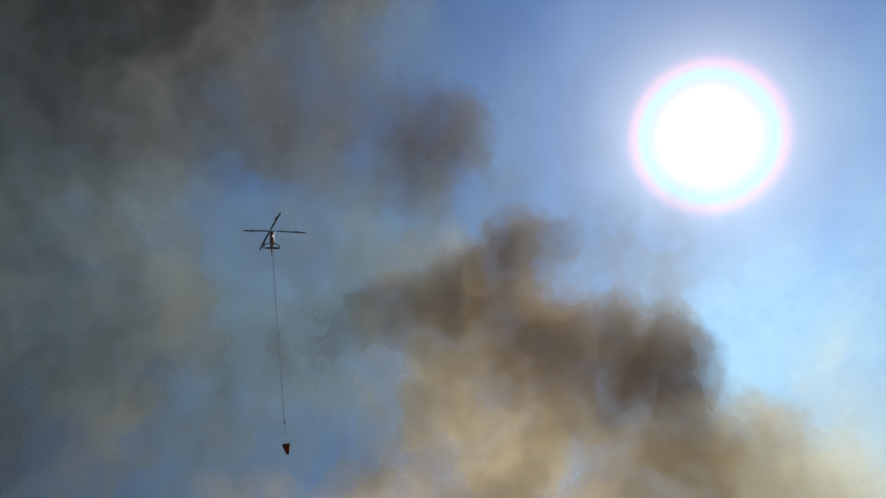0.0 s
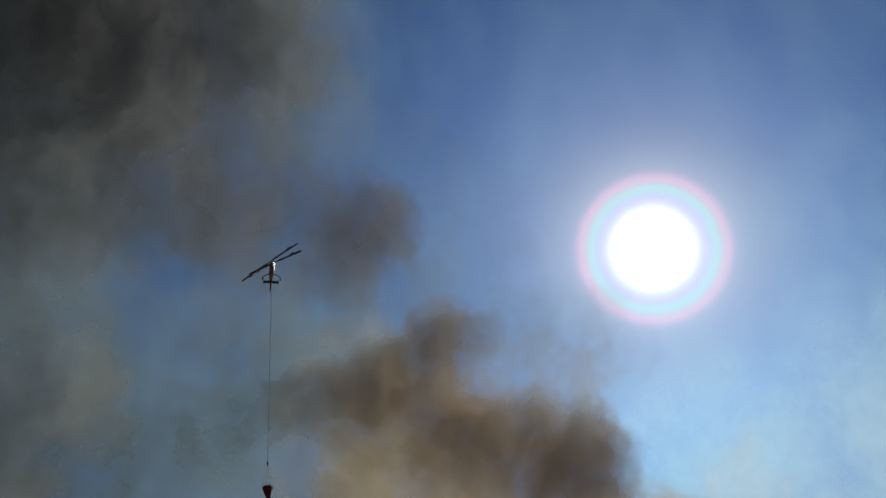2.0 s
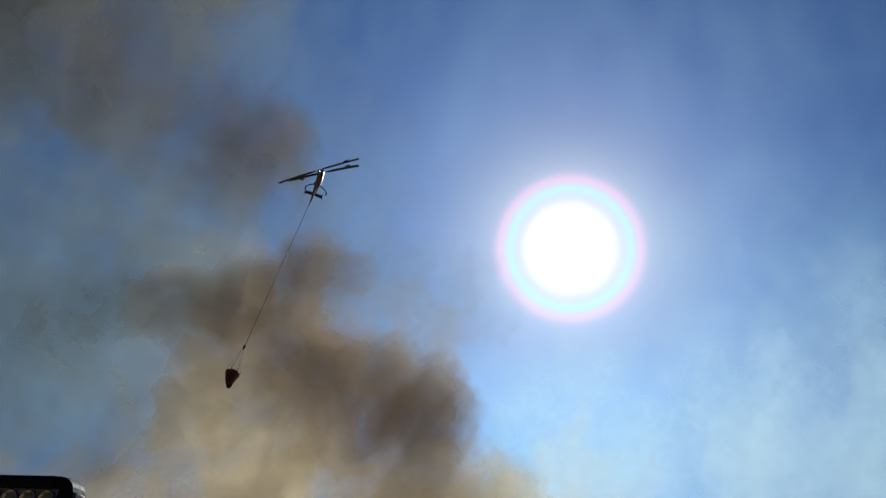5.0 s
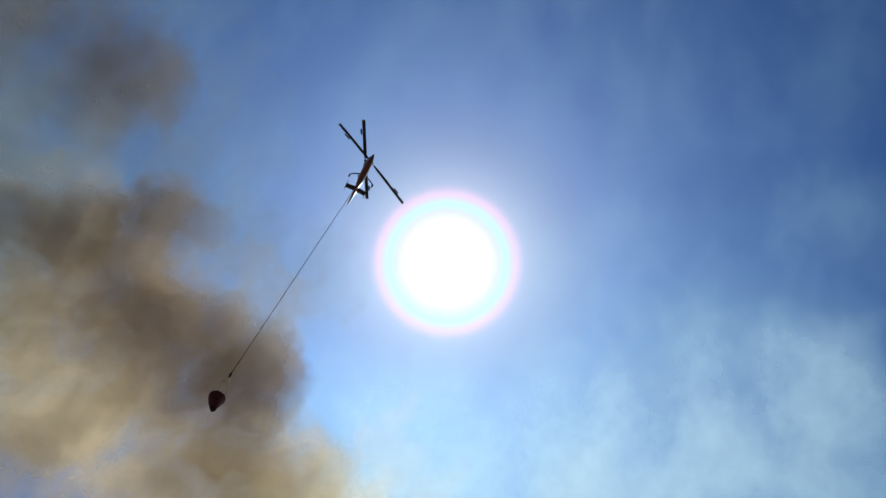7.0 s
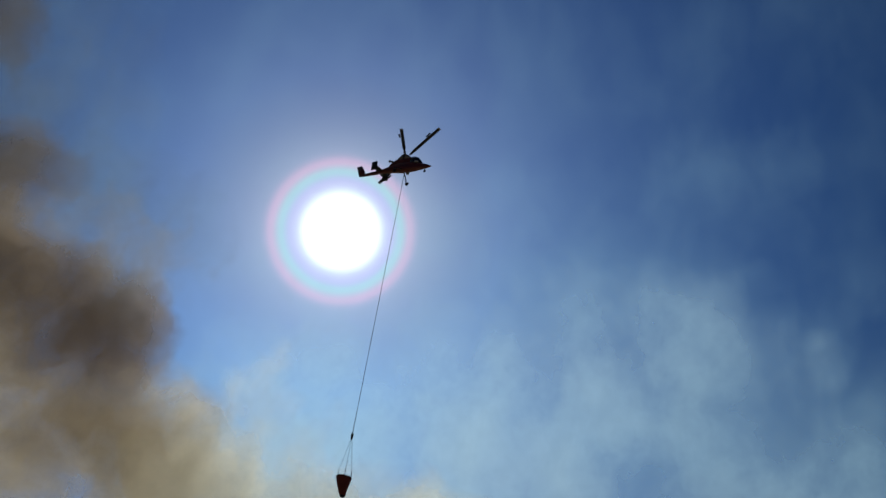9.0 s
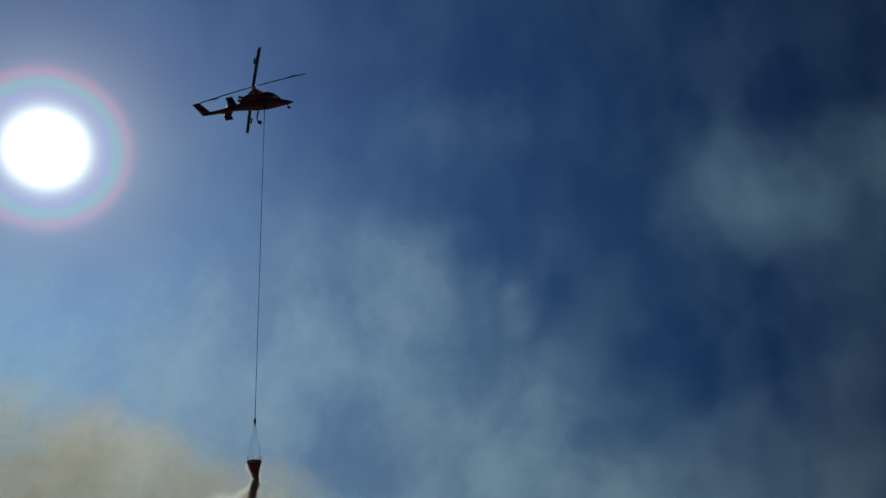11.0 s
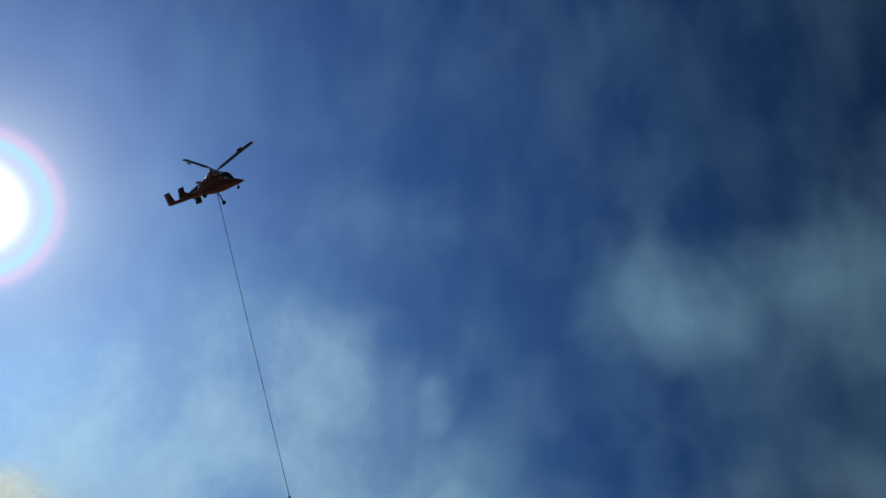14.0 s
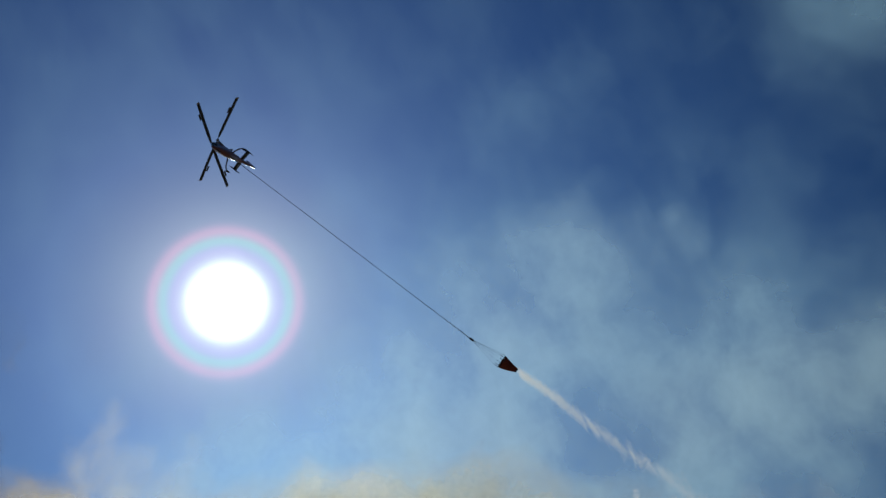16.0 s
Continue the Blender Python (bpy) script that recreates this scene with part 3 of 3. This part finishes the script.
# ---- parked utility vehicle with a light bar ----
def build_vehicle():
    base = tagged(new("utility_vehicle"), "black utility vehicle parked beside the camera", "vehicle")
    base.matrix_basis = Matrix.Translation((0.371, 1.453, 0)) @ pose(0, 0, 0, 0, 0, -8.4)
    # x along the tail of the cab, y away from the camera, z up; the roof edge is at y = 0
    left, right, deep = -1.1, 0.65, 1.9
    mid, wide = (left + right) / 2, right - left
    roof = block((wide, deep, 0.1), (mid, deep / 2, 1.775), 0.045, segments=4)
    part("roof", roof, BLACK_PLASTIC, base, "black moulded roof panel")
    part("cab_back", block((wide - 0.015, 0.08, 0.62), (mid, 0.06, 1.42), 0.03), BLACK_PAINT, base)
    part("rear_window", block((wide - 0.5, 0.02, 0.34), (mid, 0.012, 1.42), 0.008), GLASS_DARK, base)
    part("tub", block((wide, deep, 0.6), (mid, deep / 2 + 0.02, 0.8), 0.06), BLACK_PAINT, base)
    part("hood", block((wide - 0.1, 0.9, 0.4), (mid, deep + 0.45, 0.82), 0.1), BLACK_PAINT, base)
    for x in (left + 0.05, right - 0.05):
        part("side_pillar", block((0.06, 0.08, 0.66), (x, deep - 0.1, 1.4), 0.02), BLACK_PAINT, base)
    for x in (left + 0.1, right - 0.1):
        for y in (0.45, deep + 0.4):
            wheel = part("wheel", spun([(0.2, -0.13), (0.31, -0.13), (0.35, -0.08), (0.35, 0.08), (0.31, 0.13), (0.2, 0.13)], 28, "X"), RUBBER, base, "black off-road tyre")
            part("rim", spun([(0.03, -0.06), (0.17, -0.08), (0.21, -0.1), (0.21, 0.1), (0.17, 0.08), (0.03, 0.06)], 20, "X"), STEEL, wheel)
            wheel.location = (x, y, 0.35)
    # added steel tube that stands in for the sky's highlight on the roof edge
    part("roof_edge_glint", tube([(left + 0.03, 0.0, 1.823), (0.5, 0.0, 1.823)], 0.0026, 8), STEEL, base, "thin steel tube added for the roof edge highlight")
    part("pale_plate", block((0.07, 0.012, 0.034), (-0.245, -0.006, 1.718), 0.004), WIRE_GLINT, base, "pale reflective marker plate")

    bar = tagged(new("light_bar"), "black double-row LED light bar on the roof edge", "light bar")
    bar.matrix_basis = Matrix.Translation((0.297, 1.162, 1.787)) @ pose(0, 0, 0, 0, 0, -8.4)
    x1, x0 = 0.0, -0.95
    m, wd = (x0 + x1) / 2, x1 - x0
    housing = block((wd - 0.04, 0.03, 0.1), (m - 0.02, 0.025, 0.068), 0.014, segments=3)
    part("housing", housing, BLACK_PAINT, bar)
    part("panel", block((wd - 0.024, 0.01, 0.068), (m - 0.007, 0.0075, 0.0688), 0.002), CHROME, bar, "chromed reflector panel")
    part("bezel", block((wd - 0.03, 0.02, 0.019), (m - 0.015, 0.003, 0.1105), 0.005), BLACK_PAINT, bar)
    part("bezel", block((wd - 0.03, 0.02, 0.023), (m - 0.015, 0.003, 0.0255), 0.005), BLACK_PAINT, bar)
    curve = [(x1 - 0.023 + 0.03 * math.cos(a), 0.089 + 0.03 * math.sin(a)) for a in (math.pi * k / 12 for k in range(7))]
    foot = [(x1 - 0.008 + 0.015 * math.cos(a), 0.03 - 0.015 * math.sin(a)) for a in (math.pi / 2 - math.pi * k / 12 for k in range(7))]
    part("end_cap", plate([(x1 - 0.034, 0.119), (x1 - 0.034, 0.103), (x1 - 0.021, 0.101), (x1 - 0.021, 0.037), (x1 - 0.034, 0.035), (x1 - 0.034, 0.015)] + foot + curve, 0.03), BLACK_PAINT, bar, smooth=False).location = (0, 0.012, 0)
    # outer face of the end cap, its lit look put into a cream colour
    part("lit_end_face", block((0.003, 0.02, 0.07), (x1 + 0.006, 0.014, 0.061), 0.0012), LIT_ALLOY, bar, "alloy end face coloured pale cream as if lit")
    for z in (0.04, 0.08):
        part("bolt", spun([(0.001, -0.002), (0.005, -0.002), (0.005, 0.002), (0.001, 0.003)], 10, "X"), BLACK_PAINT, bar).location = (x1 + 0.0085, 0.014, z)
    cup = spun([(0.0148, 0.0), (0.0148, -0.004), (0.0141, -0.006), (0.0132, -0.006), (0.0121, 0.0)], 24, "Y")
    lens = spun([(0.0123, 0.0), (0.0118, -0.003), (0.0085, -0.0052), (0.003, -0.0066)], 20, "Y")
    first = None
    for i in range(26):
        for z in (0.054, 0.0836):
            x = x1 - 0.0405 - 0.0335 * i
            if first is None:
                c = part("reflector_cup", cup, CUP, bar)
                l = part("lens", lens, LED, c, "yellowish LED lens")
                first = (c, l)
            else:
                c = new("reflector_cup", first[0].data)
                c.parent = bar
                l = new("lens", first[1].data)
                l.parent = c
            c.location = (x, 0.002, z)
    # glints between the cups are shaped as small raised polished stars
    star = [(0.0034 * (2.6 if k % 2 == 0 else 0.75) * math.cos(math.pi * k / 4), 0.0034 * (2.6 if k % 2 == 0 else 0.75) * math.sin(math.pi * k / 4)) for k in range(8)]
    glint = plate(star, 0.002)
    shared = None
    for i in range(25):
        if shared is None:
            shared = part("reflector_glint", glint, CUP, bar, "star-shaped polished plate for the glint between reflectors", smooth=False)
            g = shared
        else:
            g = new("reflector_glint", shared.data)
            g.parent = bar
        g.location = (x1 - 0.0405 - 0.0335 * (i + 0.5), 0.0015, 0.0688)
    for x in (-0.08, -0.2, -0.8):
        part("bracket", block((0.045, 0.5, 0.02), (x, 0.29, 0.019), 0.005), BLACK_PAINT, bar)
    part("screw", spun([(0.002, 0), (0.006, 0), (0.006, 0.008), (0.002, 0.01)], 10), BLACK_PAINT, bar).location = (-0.05, 0.045, 0.118)

    cable = tagged(mesh_object("cable", tube([(-0.145, -0.012, 0.004), (-0.11, -0.016, 0.005), (-0.085, -0.016, 0.008), (-0.06, -0.01, 0.014)], 0.001, 6), WIRE_GLINT),
                   "pale wire lying under the light bar", "cable")
    cable.matrix_basis = bar.matrix_basis.copy()
    cable = tagged(mesh_object("cable", tube([(-0.32, -0.012, 0.006), (-0.25, -0.014, 0.004), (-0.17, -0.012, 0.003), (-0.165, -0.008, 0.016)], 0.0009, 6), WIRE_GLINT),
                   "pale wire lying under the light bar", "cable")
    cable.matrix_basis = bar.matrix_basis.copy()

    chest = tagged(new("storage_box"), "matt black storage box strapped on the roof", "box")
    chest.matrix_basis = Matrix.Translation((0.371, 1.453, 1.825)) @ pose(0, 0, 0, 0, 0, -8.4)
    bm = bmesh.new()
    y0, y1 = 0.012, 0.36
    loft(bm, [[(-0.85, y, 0.0), (0.32 - cut, y, 0.0), (0.32 - cut, y, 0.012), (0.289 - cut, y, 0.096), (-0.85, y, 0.096)] for y, cut in ((y0, 0.0), (y1, 0.11))])
    bmesh.ops.recalc_face_normals(bm, faces=bm.faces)
    bmesh.ops.bevel(bm, geom=bm.edges[:], offset=0.004, segments=2, affect="EDGES")
    part("body", bm, BLACK_PAINT, chest, smooth=False)
    lid = loft(bmesh.new(), [[(-0.852, y, 0.0965), (0.2852 - cut, y, 0.0962), (0.2838 - cut, y, 0.1), (-0.852, y, 0.1)] for y, cut in ((y0 + 0.001, 0.0), (y1, 0.11))])
    bmesh.ops.recalc_face_normals(lid, faces=lid.faces)
    part("lid", lid, BLACK_PAINT, chest, smooth=False)


ground()
hill_range()
hill_scrub()
haze = smoke_sheet("haze", VEIL, 1900, (-90, 111), (-2, 79), "thin white smoke haze across the blue sky")
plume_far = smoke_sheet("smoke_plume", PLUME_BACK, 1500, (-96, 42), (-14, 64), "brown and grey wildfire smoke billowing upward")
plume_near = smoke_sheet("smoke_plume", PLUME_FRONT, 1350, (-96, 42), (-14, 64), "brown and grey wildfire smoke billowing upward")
smoke_sheet("ground_smoke", DRIFT, 540, (-30, 60), (-3, 18), "pale smoke drifting low in front of the ridge")
build_vehicle()
helicopter, rotor_list = build_helicopter()
long_line = build_long_line()
bucket = build_bucket()

# seconds, cargo hook x, y, z, heading, nose-down, bank
FLIGHT = [
    (0, -92.71, 143.31, 75.57, -58.4, 2.5, 2),
    (0.5, -86.79, 139.9, 77.2, -57.8, 0.4, -1.2),
    (1, -81.67, 135.91, 78.91, -62.2, -0.9, 3.4),
    (1.5, -77.09, 132.02, 80.73, -60, -0.1, -4.8),
    (2, -72.52, 128.9, 82.05, -60.2, -0, 2.2),
    (2.5, -67.85, 126.33, 81.87, -60.2, 4.7, -8.1),
    (3, -63.54, 123.55, 80.34, -57.8, 5.9, -5),
    (3.5, -58.26, 121.08, 79.11, -57.9, 7.1, -6.9),
    (4, -52.68, 118.02, 77.65, -58.7, 5.9, -5.6),
    (4.5, -46.8, 114.57, 76.02, -60.7, 4.5, -4.7),
    (5, -40.58, 110.88, 74.29, -63.5, 3.1, -4.7),
    (5.5, -34.01, 107.12, 72.53, -66.5, 1.4, -5.9),
    (6, -27.06, 103.5, 70.82, -69.3, -1.1, -7.9),
    (6.5, -19.77, 100.31, 69.32, -72.9, -5.6, -6.7),
    (7, -13.24, 98.33, 67.64, -73.2, -6.4, -7.5),
    (7.5, -7.08, 98.83, 67.5, -70.7, -2.1, -4.1),
    (8, -2.2, 99.45, 67.6, -61.8, 8.9, -0.3),
    (8.5, 3.03, 98.85, 67.31, -50.7, 10.5, 0.3),
    (9, 8.3, 97.29, 66.69, -37.7, 8, -0.2),
    (9.5, 13.3, 95.06, 65.87, -25.1, 2.9, -1.5),
    (10, 17.72, 92.47, 64.96, -15.2, -4.2, -3.1),
    (10.5, 21.26, 89.83, 64.06, -10.3, -11.7, -5),
    (11, 23.6, 87.45, 63.3, -7.4, -20.9, -1.1),
    (11.5, 25.53, 85.9, 63.14, -8.2, -20.8, -4),
    (12, 27.48, 84.74, 61.88, -18.8, -14.2, -0.1),
    (12.5, 27.95, 84.4, 61.67, -31.3, -7.7, 5.8),
    (13, 26.9, 85.13, 61, -41.8, -3.8, 12.4),
    (13.5, 26, 85.34, 60.58, -53, 0.2, 17.6),
    (14, 24.39, 85.42, 61.36, -61.1, 1.7, 18.7),
    (14.5, 21.48, 85.48, 62.94, -71.2, 3.5, 21.4),
    (15, 16.73, 85.84, 65.03, -82.8, 7.6, 23.4),
    (15.5, 11.6, 86.04, 67.74, -99.8, 10.9, 22.5),
    (16, 5.41, 87.14, 70.97, -115.1, 17.9, 24.5),
]

# seconds, swivel x, y, z, bucket x, y, z
LOAD = [
    (0, -94.58, 155.86, 38.69, -94.91, 158.03, 33.11),
    (0.5, -87.09, 149.62, 39.43, -86.93, 151, 33.6),
    (1, -80.87, 142.24, 40.43, -80.23, 142.67, 34.48),
    (1.5, -74.87, 134.64, 41.87, -73.75, 134.06, 36.01),
    (2, -69, 127.32, 43.24, -67.73, 125.83, 37.57),
    (2.5, -63.58, 120.71, 43.52, -62.32, 118.63, 38.04),
    (3, -59.39, 114.35, 42.66, -58.2, 111.95, 37.29),
    (3.5, -54.07, 108.46, 42.45, -53.02, 105.85, 37.16),
    (4, -49.18, 103.17, 41.75, -48.48, 100.62, 36.37),
    (4.5, -44.56, 98.46, 40.57, -44.19, 95.95, 35.13),
    (5, -40.03, 94.31, 38.99, -39.89, 91.75, 33.57),
    (5.5, -35.38, 90.76, 37.15, -35.35, 88.05, 31.8),
    (6, -30.44, 88.01, 35.19, -30.38, 85.02, 29.99),
    (6.5, -24.97, 86.32, 33.3, -25.01, 83.12, 28.22),
    (7, -19.91, 86.54, 31.04, -19.74, 82.73, 26.42),
    (7.5, -13.4, 87.34, 30.79, -13.63, 84.14, 25.71),
    (8, -6.89, 89.49, 30.19, -7.15, 86.92, 24.78),
    (8.5, -0.43, 91.92, 29.08, -0.79, 90.39, 23.29),
    (9, 5.91, 94.4, 27.88, 5.56, 93.85, 21.91),
    (9.5, 12.08, 96.62, 26.92, 11.91, 96.94, 20.93),
    (10, 18.07, 98.25, 26.39, 18.25, 99.38, 20.5),
    (10.5, 23.86, 99, 26.24, 24.53, 100.84, 20.57),
    (11, 29.49, 98.6, 26.38, 30.63, 100.82, 20.93),
    (11.5, 33.74, 98.46, 27.14, 35.3, 100.93, 21.91),
    (12, 38.37, 97.74, 26.74, 40.27, 100.19, 21.61),
    (12.5, 39.89, 98.08, 27.27, 41.75, 100.64, 22.17),
    (13, 42.24, 97.98, 27.53, 44.46, 100.49, 22.55),
    (13.5, 43.88, 97.09, 27.97, 46.48, 99.36, 23.06),
    (14, 43.99, 96.31, 29.45, 46.9, 98.25, 24.58),
    (14.5, 42.28, 95.63, 31.55, 45.37, 97.41, 26.72),
    (15, 38.37, 95.3, 33.99, 41.55, 97.02, 29.21),
    (15.5, 33.77, 94.79, 36.87, 37.11, 96.33, 32.12),
    (16, 27.92, 95.4, 40.22, 31.48, 96.72, 35.57),
]

# seconds, rotor phase
SPIN = [
    (0, 72),
    (0.5, 148),
    (1, 51),
    (1.5, 134),
    (2, 43),
    (2.5, 114),
    (3, 177),
    (3.5, 82),
    (6, 132),
    (6.5, 28),
    (7, 113),
    (7.5, 18),
    (8, 93),
    (10.5, 66),
    (11, 92),
    (11.5, 85),
    (13, 49),
    (13.5, 109),
    (14.5, 44),
    (15, 105),
    (15.5, 166),
    (16, 59),
]


def hang(top, bottom):
    """The pose of a thing that hangs from top towards bottom."""
    up = (Vector(top) - Vector(bottom)).normalized()
    side = Vector((1, 0, 0))
    x = (side - up * side.dot(up)).normalized()
    y = up.cross(x)
    m = Matrix((x, y, up)).transposed().to_4x4()
    return Matrix.Translation(top) @ m


def phase(t):
    """The rotor's angle: it turns at about 4.5 turns a second and passes the phases of SPIN."""
    total, last = SPIN[0][1], SPIN[0][0]
    for (a, p), (b, q) in zip(SPIN, SPIN[1:]):
        turn = q - p
        turn += 180 * round((1500 * (b - a) - turn) / 180)
        if t <= b:
            return total + turn * (t - a) / (b - a)
        total += turn
    return total


BUCKET_ROWS = [(r[0], hang(r[1:4], r[4:7])) for r in LOAD]


def bucket_at(t):
    for (a, m), (b, n) in zip(BUCKET_ROWS, BUCKET_ROWS[1:]):
        if t <= b:
            return m.lerp(n, (t - a) / (b - a))
    return BUCKET_ROWS[-1][1]


def water_rows():
    """Every burst of water rides in the bucket, leaves it at its moment and falls, slowed by the air."""
    rnd = random.Random(11)
    mouth, valve = Vector((0.06, 0, -5.9)), Vector((0.2, 0, -7.2))
    plans = []
    for k in range(480):
        plans.append((10.4 + 1.9 * (1 - math.sqrt(1 - k / 480)) + rnd.uniform(-0.01, 0.01), 1.1, 21.0, Vector((rnd.gauss(11.0, 3.2), rnd.gauss(0, 3.2), rnd.gauss(0, 3.0))), "stream"))
    for k in range(2300):
        plans.append((10.4 + 1.75 * k / 2300, rnd.uniform(0.08, 0.3), 1.0 + 3.2 * rnd.random(), Vector((rnd.uniform(-6.5, -0.5), rnd.gauss(0, 1.5), 0)), "mist"))
    for k in range(560):
        plans.append((12.25 + 3.7 * (k / 560) ** 0.6, 1.3, 13.0, Vector((rnd.gauss(0.0, 0.3), rnd.gauss(0, 0.3), rnd.gauss(0, 0.3))), "drip"))
    for start, lag, fall, wind, sort in plans:
        rows = [(r[0], Matrix.Translation(hang(r[1:4], r[4:7]) @ mouth)) for r in LOAD if r[0] < start - 0.1]
        rows.append((start - 0.06, Matrix.Translation(bucket_at(start - 0.06) @ mouth)))
        here = bucket_at(start)
        p = here @ valve
        drift = (bucket_at(min(16.0, start + 0.5)) @ mouth - bucket_at(start - 0.5) @ mouth) / (min(16.0, start + 0.5) - start + 0.5)
        down = (here.to_3x3() @ Vector((0, 0, -1))).normalized()
        v = drift + down * 7.5 + Vector((rnd.gauss(0, 0.35), rnd.gauss(0, 0.35), rnd.gauss(0, 0.6)))
        rows.append((start, Matrix.Translation(p)))
        legs = [(16.0 - start, lag, wind + Vector((0, 0, -fall)))]
        if sort == "mist":
            # torn off the falling column after a while, then left hanging in the air
            fallen = min(16.0 - start, 0.05 + 0.95 * rnd.random() ** 1.3)
            legs = [(fallen, 1.1, Vector((rnd.gauss(8.0, 2.6), rnd.gauss(0, 2.6), -21.0)))] + [(span - fallen, *rest) for span, *rest in legs]
        since = start
        for span, slow, settled in legs:
            age = 0.0
            while age < span - 0.001:
                age = min(span, age + (0.1 if age < 0.5 else 0.25))
                ease = math.exp(-age / slow)
                q = p + settled * age + (v - settled) * slow * (1 - ease)
                q.z = max(q.z, 0.3)
                rows.append((round(since + age, 4), Matrix.Translation(q)))
            if span > 0.001:
                p, v = q, settled + (v - settled) * ease
            since += span
        rows[-1] = (16.0, rows[-1][1])
        yield sort, rows


STREAMS = [droplet_mesh("water_burst", 85, (0.12, 0.12, 0.3), 0.046, s) for s in range(3)]
MISTS = [droplet_mesh("water_mist", 200, (0.42, 0.42, 0.4), 0.029, s + 9, 0.4) for s in range(3)]
DRIPS = [droplet_mesh("water_drips", 130, (0.14, 0.14, 0.5), 0.024, s + 15) for s in range(3)]


def motions():
    walk(helicopter, [(t, pose(x, y, z, bank, nose, turn)) for t, x, y, z, turn, nose, bank in FLIGHT])
    for s, hub in rotor_list:
        rows = []
        for k in range(481):
            t = k / 30
            angle_now = phase(t) if s > 0 else 90 - phase(t)
            rows.append((t, pose(HUB[0], s * SPREAD, HUB[1], -s * TILT, FORE, 0) @ pose(0, 0, 0, 0, 0, angle_now)))
        walk(hub, rows)
    walk(long_line, [(h[0], hang(h[1:4], l[1:4])) for h, l in zip(FLIGHT, LOAD)])
    walk(bucket, BUCKET_ROWS)
    for sheet, far in ((plume_far, 1500), (plume_near, 1350)):
        walk(sheet, [(t, pose(0, 0, far * 0.0198 * rise, 0, 0, drift)) for t, drift, rise in
                     ((0, 0, 0), (4, 3.9, 2.0), (8, 7.8, 4.2), (12, 11.6, 6.2), (16, 15.4, 8.2))])
    walk(haze, [(0, pose(0, 0, 0, 0, 0, -2.0)), (8, pose(0, 0, 0, 0, 0, 0)), (16, pose(0, 0, 0, 0, 0, 2.0))])
    for i, (sort, rows) in enumerate(water_rows()):
        if sort == "stream":
            ob = tagged(new("water_burst", STREAMS[i % 3]), "burst of white water falling from the bucket", "water", "falling water", "stuff")
        elif sort == "drip":
            ob = tagged(new("water_drips", DRIPS[i % 3]), "thin dribble of water still falling from the bucket", "water", "falling water", "stuff")
        else:
            ob = tagged(new("water_mist", MISTS[i % 3]), "drifting white water mist shed by the bucket", "water", "falling water", "stuff")
        walk(ob, rows)


motions()
